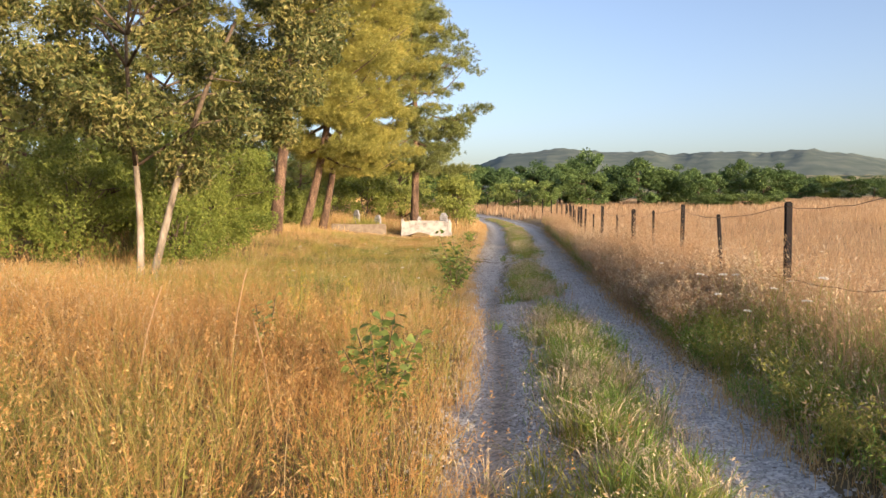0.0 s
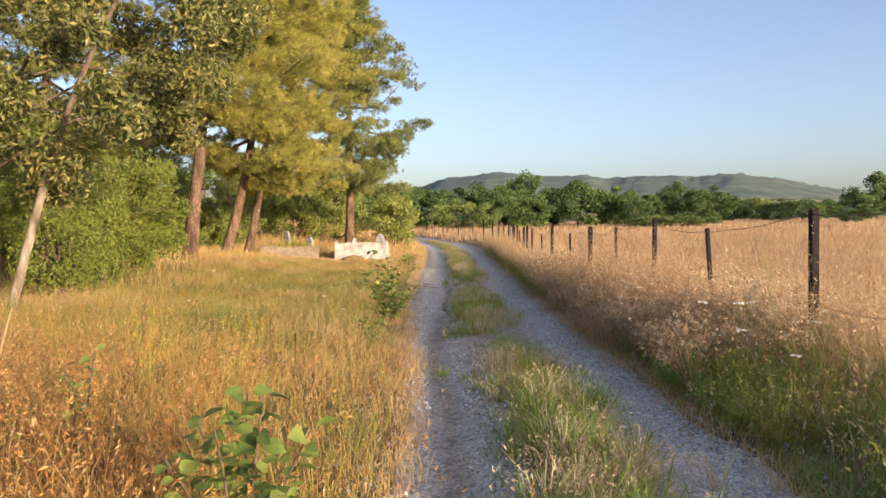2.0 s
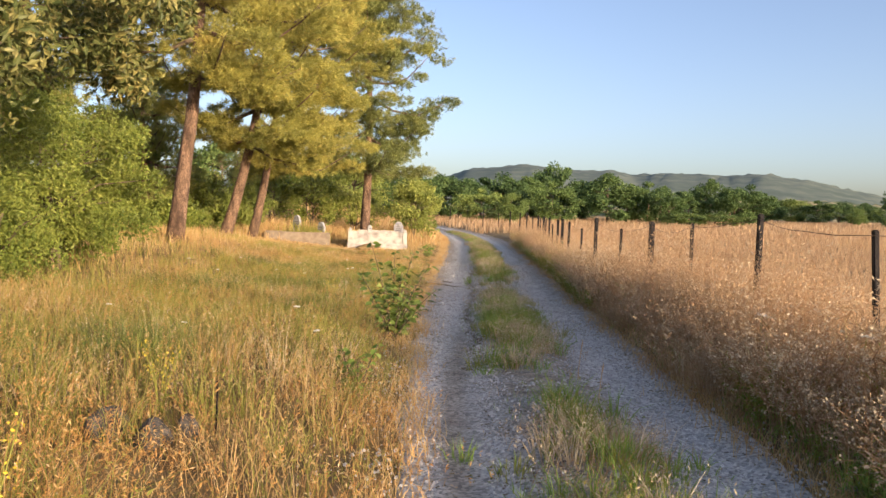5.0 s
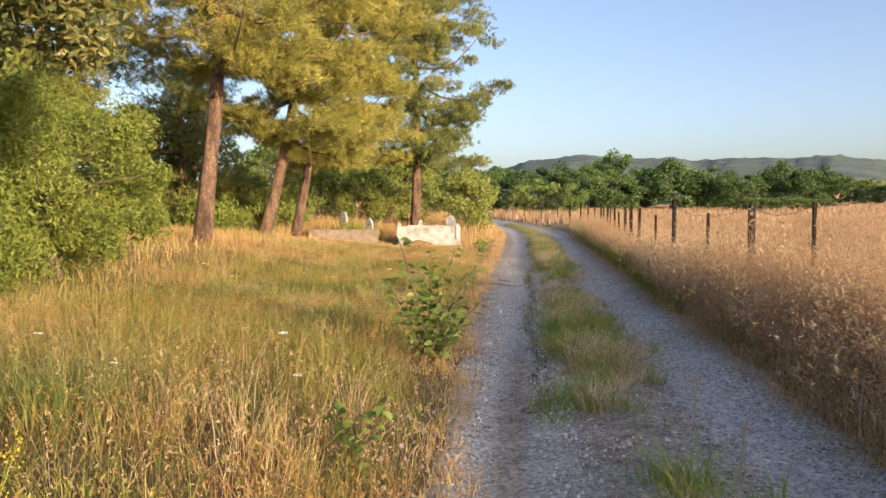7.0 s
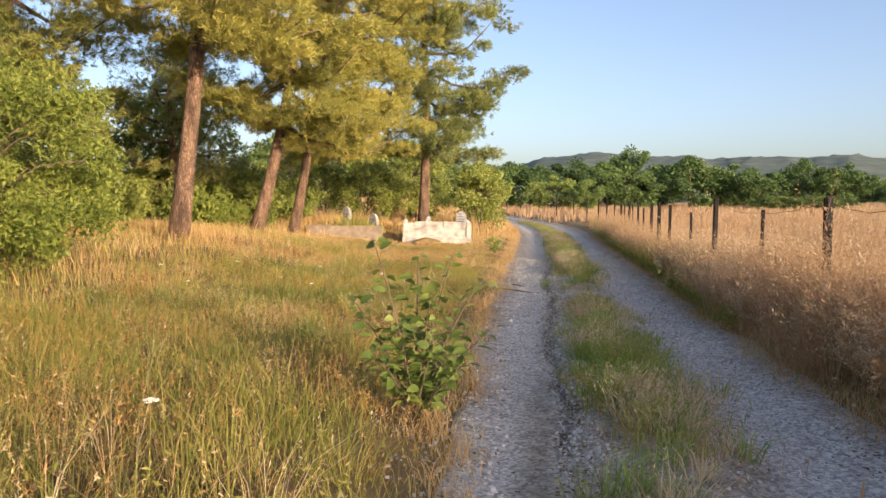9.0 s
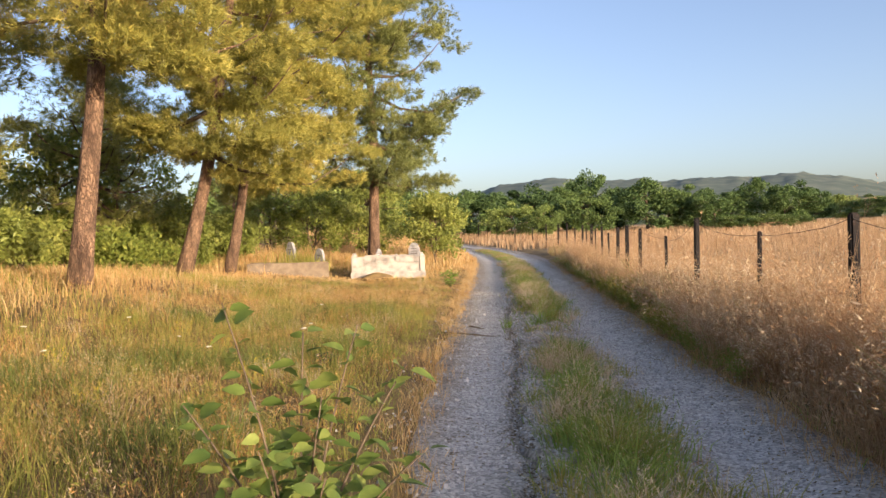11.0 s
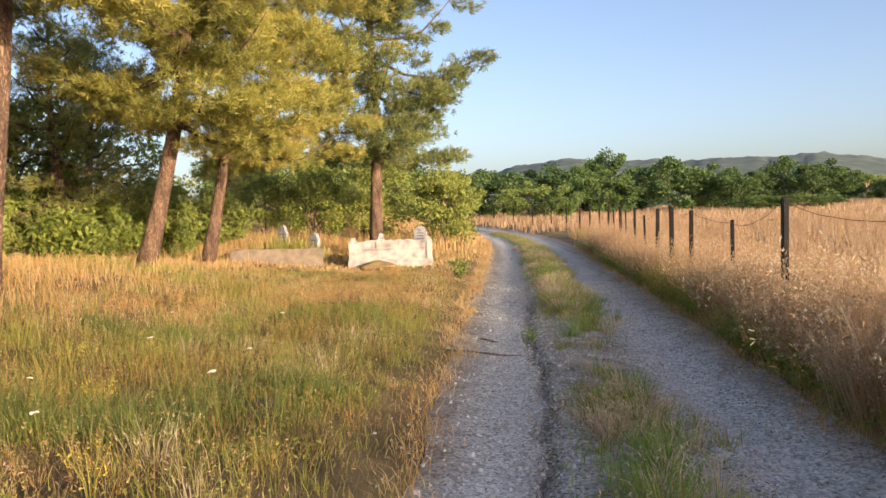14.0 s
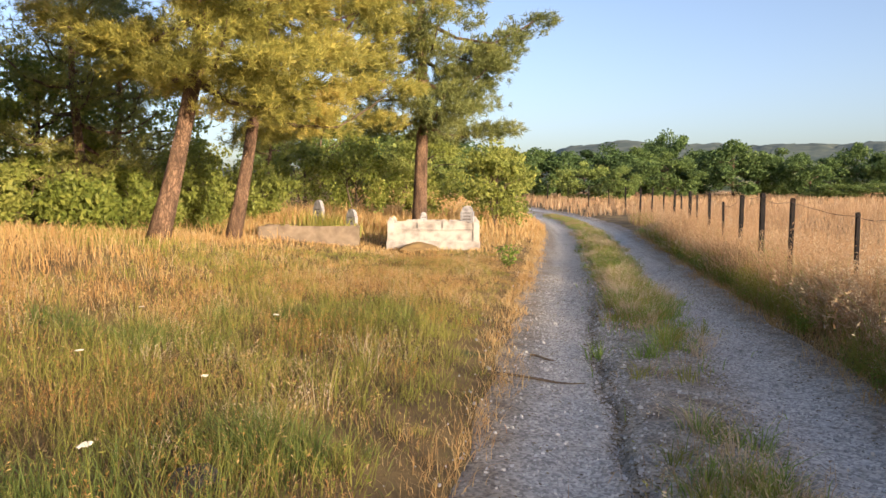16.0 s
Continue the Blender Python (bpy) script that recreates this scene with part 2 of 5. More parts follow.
# ---- building helpers ----
rng = np.random.default_rng(7)


def raw_mesh(name, verts, faces, mat, smooth=False):
    """One mesh from an array of corners and an array of equal-sided faces."""
    verts, faces = np.asarray(verts, dtype=np.float32), np.asarray(faces, dtype=np.int32)
    me = bpy.data.meshes.new(name)
    k = faces.shape[1]
    me.vertices.add(len(verts))
    me.vertices.foreach_set("co", verts.ravel())
    me.loops.add(faces.size)
    me.loops.foreach_set("vertex_index", faces.ravel())
    me.polygons.add(len(faces))
    me.polygons.foreach_set("loop_start", np.arange(0, faces.size, k, dtype=np.int32))
    me.polygons.foreach_set("use_smooth", np.full(len(faces), smooth))
    me.update(calc_edges=True)
    me.materials.append(mat)
    return me


def mesh_part(name, verts, faces, mat, parent=None, label="", smooth=False):
    ob = new(name, raw_mesh(name, verts, faces, mat, smooth))
    if parent is not None:
        ob.parent = parent
    return tagged(ob, label) if label else ob


def part(name, bm, mat, parent, label="", smooth=False):
    me = bpy.data.meshes.new(name)
    bm.to_mesh(me)
    bm.free()
    me.materials.append(mat)
    if smooth:
        me.polygons.foreach_set("use_smooth", np.full(len(me.polygons), True))
    ob = new(name, me)
    if parent is not None:
        ob.parent = parent
    return tagged(ob, label) if label else ob


def thing(name, label, category, at=(0, 0, 0), turn=0.0, group=""):
    ob = new(name)
    ob.matrix_basis = pose(*at, 0, 0, turn)
    ob.empty_display_size = 0.2
    return tagged(ob, label, category, group)


def smooth01(v, a, b):
    s = np.clip((np.asarray(v, dtype=float) - a) / (b - a), 0, 1)
    return s * s * (3 - 2 * s)


def wobble(x, y, f, seed=0.0):
    """Cheap smooth noise in -1..1."""
    x, y = np.asarray(x, dtype=float), np.asarray(y, dtype=float)
    return (np.sin(x * f + 1.3 * np.sin(y * f * 0.7 + seed) + seed) + np.sin(y * f * 1.13 + 1.7 * np.sin(x * f * 0.61 + 2.1 * seed)) + np.sin((x + y) * f * 1.9 + 3 * seed)) / 3


def road_c(y):
    return np.interp(y, [-60, 0, 4, 9, 14, 19, 25, 33, 40, 48, 56, 66, 78, 95, 120, 160], [-0.5, 0.85, 1.05, 1.45, 1.7, 2.1, 2.6, 3.25, 3.8, 4.3, 4.3, 3.3, 1.0, -4.0, -12, -26])


def road_half(y):
    return np.interp(y, [-60, 0, 8, 15, 25, 40], [1.15, 1.15, 1.2, 1.4, 1.55, 1.7])


def ground_z(x, y):
    """Height of the land, without the fine shape of the track."""
    x, y = np.asarray(x, dtype=float), np.asarray(y, dtype=float)
    z = np.interp(y, [-3000, -30, 0, 10, 22, 38, 55, 85, 115, 200, 600, 4000], [5, 0.3, 0.0, -0.14, -0.33, -0.22, 0.1, 0.7, 1.15, 1.8, 5, 30])
    side = np.abs(x - road_c(y))
    z = z + 0.12 * smooth01(side, 1.3, 2.6)
    z = z + 0.048 * np.clip(-x - 1.5, 0, 8) * smooth01(y, 16, 30)
    z = z + 0.46 * smooth01(-x, 1.6, 5.6) * smooth01(y, 16.5, 25.5) * (1 - 0.72 * smooth01(y, 28, 37))
    z = z + 0.012 * np.clip(x - 25, 0, 400)
    return z + 0.03 * wobble(x, y, 0.9, 0.4) * smooth01(side, 1.0, 2.5)


def track_z(x, y):
    """Height of the track, with its wheel ruts, strip and washed-out groove."""
    off = np.asarray(x) - road_c(y)
    z = ground_z(x, y) + 0.012
    z = z - 0.05 * np.exp(-((off + 0.85) / 0.33) ** 2) - 0.05 * np.exp(-((off - 0.85) / 0.36) ** 2) + 0.03 * np.exp(-(off / 0.3) ** 2)
    y = np.asarray(y, dtype=float)
    groove = -0.62 + 0.05 * np.sin(y * 0.9) + 0.03 * np.sin(y * 4.1) + 0.02 * np.sin(y * 11.3)
    wide = 0.06 + 0.03 * np.sin(y * 5.3 + np.sin(y * 2.1))
    z = z - 0.11 * np.exp(-((off - groove) / wide) ** 2) * smooth01(y, 12, 17) * (1 - smooth01(y, 27, 33)) * (0.65 + 0.35 * np.sin(np.asarray(y) * 5.1))
    return z + 0.008 * wobble(x, y, 5.0, 1.1) + 0.005 * wobble(x, y, 13.0, 2.2)


def grid_faces(nx, ny):
    a = np.arange(nx * ny).reshape(ny, nx)
    return np.stack([a[:-1, :-1].ravel(), a[:-1, 1:].ravel(), a[1:, 1:].ravel(), a[1:, :-1].ravel()], 1)


def tube(points, radii, sides=9, rough=0.0, seed=0):
    """Corners and faces of a closed tapering tube along a line of points."""
    pts = [Vector(p) for p in points]
    r = np.random.default_rng(seed)
    vs, fs = [], []
    for i, p in enumerate(pts):
        d = (pts[min(i + 1, len(pts) - 1)] - pts[max(i - 1, 0)]).normalized()
        q = d.to_track_quat("Z", "X")
        for k in range(sides):
            a = 2 * math.pi * k / sides
            rad = radii[i] * (1 + rough * r.uniform(-1, 1))
            vs.append(p + q @ Vector((math.cos(a) * rad, math.sin(a) * rad, 0)))
    for i in range(len(pts) - 1):
        for k in range(sides):
            a, b2 = i * sides + k, i * sides + (k + 1) % sides
            fs.append((a, b2, b2 + sides, a + sides))
    vs.append(pts[0])
    vs.append(pts[-1])
    n = len(pts) * sides
    for k in range(sides):
        fs.append((n, n, (k + 1) % sides, k))
        fs.append((n + 1, n + 1, n - sides + k, n - sides + (k + 1) % sides))
    return np.array([tuple(v) for v in vs]), [tuple(dict.fromkeys(f)) for f in fs]


def tube_part(name, points, radii, mat, parent, sides=9, rough=0.0, seed=0, label=""):
    vs, fs = tube(points, radii, sides, rough, seed)
    me = bpy.data.meshes.new(name)
    me.from_pydata([tuple(v) for v in vs], [], fs)
    me.polygons.foreach_set("use_smooth", np.full(len(me.polygons), True))
    me.materials.append(mat)
    ob = new(name, me)
    if parent is not None:
        ob.parent = parent
    return tagged(ob, label) if label else ob


def unit(v):
    return v / np.maximum(np.linalg.norm(v, axis=-1, keepdims=True), 1e-9)


def leaf_cloud(centres, size, r, droop=0.2, ratio=0.5):
    """A small kite-shaped folded leaf at each centre."""
    n = len(centres)
    d = unit(r.normal(size=(n, 3)) + np.array([0, 0, -droop]))
    s = unit(np.cross(d, unit(r.normal(size=(n, 3)))))
    k = np.asarray(size) * r.uniform(0.65, 1.3, n)
    k = k[:, None]
    up = np.cross(d, s)
    v = np.stack([centres - d * k * 0.5, centres + s * k * ratio * 0.5 + up * k * 0.1, centres + d * k * 0.5, centres - s * k * ratio * 0.5 + up * k * 0.1], 1).reshape(-1, 3)
    return v, np.arange(4 * n).reshape(-1, 4)


def needle_cloud(centres, ways, count, length, width, r):
    """Tufts of needles: thin triangles fanned round each twig's way."""
    n = len(centres)
    c = np.repeat(centres, count, 0)
    d = unit(np.repeat(ways, count, 0) + r.normal(size=(n * count, 3)) * 0.75)
    c = c + r.normal(size=c.shape) * length * 0.22
    s = unit(np.cross(d, r.normal(size=d.shape)))
    ln_, w = length * r.uniform(0.6, 1.25, (n * count, 1)), width * r.uniform(0.7, 1.3, (n * count, 1))
    v = np.stack([c - s * w * 0.5, c + s * w * 0.5, c + d * ln_], 1).reshape(-1, 3)
    return v, np.arange(3 * n * count).reshape(-1, 3)


def grass(name, label, x, y, height, width, mat, lean=0.25, base=ground_z, heads=0.0, head_size=0.06, head_count=4, seed=1, category="grass", away=None):
    """Bent blades, each with a broad foot and a pointed tip; a share of them carry a loose seed head."""
    r = np.random.default_rng(seed)
    n = len(x)
    z = base(x, y) - 0.02
    a = r.uniform(0, 2 * math.pi, n) if away is None else away + r.normal(size=n) * 0.6
    h = height * r.uniform(0.6, 1.2, n)
    w = width * r.uniform(0.7, 1.3, n)
    bend = lean * r.uniform(0.1, 1.6, n) * h
    dx, dy = np.cos(a), np.sin(a)
    b2 = r.uniform(0, 2 * math.pi, n)
    sx, sy = np.cos(b2) * w, np.sin(b2) * w
    p0 = np.stack([x, y, z], 1)
    p1 = np.stack([x + dx * bend * 0.3, y + dy * bend * 0.3, z + h * 0.55], 1)
    p2 = np.stack([x + dx * bend, y + dy * bend, z + h * (1 - 0.12 * np.minimum(bend / np.maximum(h, 0.01), 1))], 1)
    s = np.stack([sx, sy, np.zeros(n)], 1)
    v = np.stack([p0 - s * 0.6, p0 + s * 0.6, p1 - s * 0.5, p1 + s * 0.5, p2], 1).reshape(-1, 3)
    i = np.arange(n)[:, None] * 5
    f = np.concatenate([i + [0, 1, 3], i + [0, 3, 2], i + [2, 3, 4]])
    if heads > 0:
        pick = np.flatnonzero(r.uniform(size=n) < heads)
        k = head_count
        top = np.repeat(p2[pick], k, 0) - np.array([0, 0, 1]) * r.uniform(0, 2.6, (len(pick) * k, 1)) * head_size
        d = unit(r.normal(size=top.shape) * 0.7 + np.array([0, 0, 0.6]) + np.repeat(np.stack([dx, dy, np.zeros(n)], 1)[pick], k, 0) * 0.6)
        sd = unit(np.cross(d, r.normal(size=d.shape)))
        ln_ = head_size * r.uniform(0.3, 0.8, (len(top), 1))
        wd = ln_ * 0.09 + np.repeat(w[pick], k)[:, None] * 0.28
        hv = np.stack([top, top + d * ln_ * 0.5 + sd * wd, top + d * ln_, top + d * ln_ * 0.5 - sd * wd], 1).reshape(-1, 3)
        j = len(v) + np.arange(len(top))[:, None] * 4
        v = np.concatenate([v, hv])
        f = np.concatenate([f, j + [0, 1, 2], j + [0, 2, 3]])
    return tagged(mesh_part(name, v, f, mat), label, category, kind="stuff")


def tussocks(cx, cy, per, spread, r):
    """Blades gathered in tufts: their feet, the way each leans out, and the tuft each belongs to."""
    k = np.repeat(np.arange(len(cx)), per)
    a = r.uniform(0, 2 * math.pi, len(k))
    d = np.abs(r.normal(size=len(k))) * spread
    return cx[k] + np.cos(a) * d, cy[k] + np.sin(a) * d, a, k


# ---- the land ----
def land():
    gx = np.concatenate([-np.geomspace(3000, 9.2, 40), np.arange(-9, 12.01, 0.2), np.geomspace(12.3, 3000, 40)])
    gy = np.concatenate([-np.geomspace(2500, 6.5, 20), np.arange(-6, 46.01, 0.3), np.geomspace(46.5, 3500, 60)])
    X, Y = np.meshgrid(gx, gy)
    Z = ground_z(X, Y)
    Z = Z - 0.14 * (1 - smooth01(np.abs(X - road_c(Y)) - road_half(Y), -0.45, 0.06)) * (Y < 150) * (Y > -40)
    ob = mesh_part("ground", np.stack([X.ravel(), Y.ravel(), Z.ravel()], 1), grid_faces(len(gx), len(gy)), M_SOIL, smooth=True)
    tagged(ob, "dry brown meadow soil under the grass", "ground", kind="structure")
    ys = np.concatenate([np.arange(-30, 2, 0.5), np.arange(2, 34, 0.08), np.arange(34, 60, 0.3), np.arange(60, 140, 1.0)])
    us = np.linspace(-1, 1, 66)
    U, Y = np.meshgrid(us, ys)
    edge = road_half(Y) * (1 + 0.06 * wobble(Y, U * 0.3, 1.7, 0.9) + 0.12 * smooth01(Y, 11, 16) * (U > 0) + 0.11 * smooth01(Y, 16, 21) * (U < 0))
    X = road_c(Y) + U * edge
    Z = track_z(X, Y) - 0.10 * smooth01(np.abs(U), 0.93, 1.0)
    ob = mesh_part("road", np.stack([X.ravel(), Y.ravel(), Z.ravel()], 1), grid_faces(len(us), len(ys)), M_ROAD, smooth=True)
    off = X - road_c(Y)
    g = np.exp(-((np.abs(off) - 0.87) / 0.42) ** 4)
    g = 0.25 + 0.75 * g
    g = np.clip(g + 0.35 * wobble(X, Y, 4.0, 0.2) * (1 - g) + 0.25 * wobble(X, Y, 11.0, 1.2) - 0.05, 0, 1)
    groove = -0.62 + 0.05 * np.sin(Y * 0.9) + 0.03 * np.sin(Y * 4.1) + 0.02 * np.sin(Y * 11.3)
    g = g * (1 - 0.85 * np.exp(-((off - groove) / 0.09) ** 2) * smooth01(Y, 12, 17) * (1 - smooth01(Y, 27, 33)))
    g = g * (1 - 0.8 * np.exp(-((off + 0.8 + 0.05 * np.sin(Y * 0.7)) / 0.13) ** 2) * (1 - smooth01(Y, 15, 19)))
    at = ob.data.attributes.new("gravel", "FLOAT", "POINT")
    at.data.foreach_set("value", g.ravel().astype(np.float32))
    tagged(ob, "grey gravel farm track with two wheel ruts", "road", kind="structure")


land()


def hills():
    def ridge(name, label, dist, depth, stops, mat, rough_h, seed):
        az = np.linspace(-75, 75, 420)
        el = np.interp(az, [s[0] for s in stops], [s[1] for s in stops])
        rows = np.linspace(0, 1, 14)
        A, T = np.meshgrid(np.radians(az), rows)
        D = dist + depth * T
        top = np.tile(el, (len(rows), 1)) * (dist + depth)
        X, Y = np.sin(A) * D, np.cos(A) * D
        fine = rough_h * (wobble(A * 900, T * 9, 1.0, seed) + 0.6 * wobble(A * 2600, T * 23, 1.0, seed + 2) + 0.5 * np.random.default_rng(3).normal(size=A.shape))
        Z = 1.5 + top * np.sin(T * math.pi / 2) ** 1.1 + fine * (0.3 + T) - 12 * (1 - T) ** 4
        tagged(mesh_part(name, np.stack([X.ravel(), Y.ravel(), Z.ravel()], 1), grid_faces(len(az), len(rows)), mat, smooth=True), label, "hill", kind="structure")
    ridge("backdrop", "long low hill covered in forest, tinted blue-green by haze", 1100, 900,
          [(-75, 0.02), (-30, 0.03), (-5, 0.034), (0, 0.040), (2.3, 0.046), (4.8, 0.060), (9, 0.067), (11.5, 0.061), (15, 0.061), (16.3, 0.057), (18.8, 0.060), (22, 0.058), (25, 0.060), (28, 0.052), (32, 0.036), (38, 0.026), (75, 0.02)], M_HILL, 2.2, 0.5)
    ridge("backdrop_near", "low foothills with pale fields and hedges", 330, 420,
          [(-75, 0.01), (-5, 0.012), (8, 0.016), (16, 0.024), (22, 0.030), (28, 0.030), (34, 0.024), (45, 0.02), (75, 0.015)], M_FOOT, 1.0, 1.5)


hills()


# ---- trees ----
def pine(at, height, crown_low, radius, lean, seed, needles=M_NEEDLE, trunk_r=0.21, limbs=34, tufts=294, count=21, label="", bias=(0, 0), bend=0.0):
    """A pine: a leaning trunk, limbs, and needle tufts gathered in loose clouds along the limbs."""
    r = np.random.default_rng(seed)
    t = thing("pine_tree", label, "pine tree", at, group="pines beside the graves")
    hs = np.linspace(0, 1, 12)
    line = [Vector((lean[0] * h + bend * math.sin(h * 3.1) * 0.4 + 0.05 * math.sin(h * 9 + seed), lean[1] * h + 0.05 * math.cos(h * 8 + seed), -0.15 + (height + 0.15) * h)) for h in hs]
    rad = [trunk_r * (1.0 - 0.9 * h) * (1.28 if k == 0 else 1.06 if k == 1 else 1) + 0.015 for k, h in enumerate(hs)]
    tube_part("trunk", line, rad, M_BARK, t, 14, 0.07, seed)
    cs, ws = [], []
    for k in range(limbs):
        f = (k + 0.5) / limbs
        z = crown_low + (height * 0.97 - crown_low) * f ** 0.95
        h = z / height
        root = line[min(int(h * 11), 10)].lerp(line[min(int(h * 11) + 1, 11)], (h * 11) % 1)
        a = k * 2.4 + r.uniform(-0.5, 0.5)
        shape = (0.72 + 0.5 * min(f / 0.3, 1)) * (1 - f) ** 0.62 + 0.10
        ln_ = radius * min(shape, 1.1) * r.uniform(0.74, 1.03)
        way = np.array([math.cos(a) + bias[0], math.sin(a) + bias[1], 0.0])
        way = way / max(np.linalg.norm(way), 0.3)
        rise = r.uniform(-0.18, 0.12) if f < 0.35 else r.uniform(0.05, 0.5)
        pts = [root + Vector((way[0] * ln_ * q, way[1] * ln_ * q, ln_ * (rise * q - 0.16 * math.sin(q * math.pi)) + 0.25 * ln_ * max(q - 0.6, 0))) for q in (0, 0.3, 0.6, 0.85, 1.0)]
        tube_part("limb", pts, [0.05 + 0.03 * (1 - f), 0.045, 0.03, 0.02, 0.008], M_BARK if k % 2 else M_TWIG, t, 6, 0.05, seed + k)
        arr = np.array([tuple(p) for p in pts])
        lumps = 7
        q = np.linspace(0.3, 1.0, lumps) + r.uniform(-0.08, 0.08, lumps)
        mid = np.stack([np.interp(q, [0, 0.3, 0.6, 0.85, 1.0], arr[:, c]) for c in range(3)], 1)
        mid = mid + r.normal(size=mid.shape) * np.array([0.38, 0.38, 0.1]) * (0.45 + 0.22 * ln_)
        per = max(tufts // lumps, 2)
        big = np.repeat(r.uniform(0.42, 0.88, (lumps, 1)), per, 0)
        c = np.repeat(mid, per, 0) + unit(r.normal(size=(lumps * per, 3))) * r.uniform(0.1, 1, (lumps * per, 1)) ** 0.45 * big * np.array([1, 1, 0.42])
        cs.append(c)
        ws.append(unit(np.array([way[0], way[1], 0.55]) + (c - np.repeat(mid, per, 0)) * 2.2))
    top = np.array(tuple(line[-1])) + r.normal(size=(50, 3)) * np.array([0.25, 0.25, 0.35])
    cs.append(top)
    ws.append(np.tile([0, 0, 1.0], (50, 1)))
    v, f = needle_cloud(np.concatenate(cs), np.concatenate(ws), count, 0.17, 0.021 if count > 15 else 0.024, r)
    mesh_part("crown", v, f, needles, t)
    return t


def broadleaf(name, label, category, at, stems, spread, low, high, leaf, leaves, seed, mat_leaf, mat_bark, trunk_r=0.09, lumps=60, group="", lump_r=0.55, hollow=0.45, flat=0.8, twigs=True, ratio=0.55):
    """Stems (offset of their tips from the base), limbs to clumps within an egg-shaped crown, and many small leaves."""
    r = np.random.default_rng(seed)
    t = thing(name, label, category, at, group=group)
    lines = []
    for k, (sx, sy, sh, ox, oy) in enumerate(stems):
        pts = [Vector((ox + sx * q ** 1.2 + 0.06 * math.sin(5 * q + k), oy + sy * q ** 1.2 + 0.05 * math.cos(4 * q + k), -0.12 + (sh + 0.12) * q)) for q in np.linspace(0, 1, 9)]
        rad = [trunk_r * (1.25 if q == 0 else 1) * (1 - 0.72 * q) + 0.008 for q in np.linspace(0, 1, 9)]
        if mat_bark is M_BARK_PALE:
            tube_part("trunk", pts[:5], rad[:5], M_BARK_PALE, t, 10, 0.06, seed + k, "whitewashed lower stem")
            tube_part("upper_stem", pts[4:], rad[4:], M_TWIG, t, 10, 0.06, seed + k)
        else:
            tube_part("trunk", pts, rad, mat_bark, t, 10, 0.06, seed + k)
        lines.append(pts)
    mid = unit(r.normal(size=(lumps, 3))) * r.uniform(hollow, 1.0, (lumps, 1)) ** 0.6
    mid[:, 2] = mid[:, 2] * 0.5 + 0.5
    cx, cy = np.mean([p[-1].x for p in lines]), np.mean([p[-1].y for p in lines])
    belly = np.sqrt(np.clip(1 - (np.clip(mid[:, 2], 0, 1) * 2 - 0.85) ** 2 * 0.75, 0.1, 1))
    c = np.stack([cx + mid[:, 0] * spread * belly, cy + mid[:, 1] * spread * belly, low + mid[:, 2] * (high - low)], 1)
    if twigs:
        for k in range(0, lumps, max(lumps // 16, 1)):
            line = lines[k % len(lines)]
            tip = Vector(c[k])
            root = min(line[3:], key=lambda p: (p - tip).length + abs(p.z - tip.z + 0.8))
            bow = root.lerp(tip, 0.5) + Vector((0, 0, 0.12 * (tip - root).length))
            tube_part("limb", [root, bow, tip], [trunk_r * 0.42, trunk_r * 0.28, 0.008], M_TWIG, t, 6, 0.05, seed + k)
    per = leaves // lumps
    size = lump_r * r.uniform(0.6, 1.35, (lumps, 1))
    pts = np.repeat(c, per, 0) + unit(r.normal(size=(lumps * per, 3))) * (r.uniform(0.05, 1, (lumps * per, 1)) ** 0.5) * np.repeat(size, per, 0) * np.array([1, 1, flat])
    v, f = leaf_cloud(pts, leaf, r, ratio=ratio)
    mesh_part("crown", v, f, mat_leaf, t)
    return t


def gz(x, y):
    return float(ground_z(x, y))


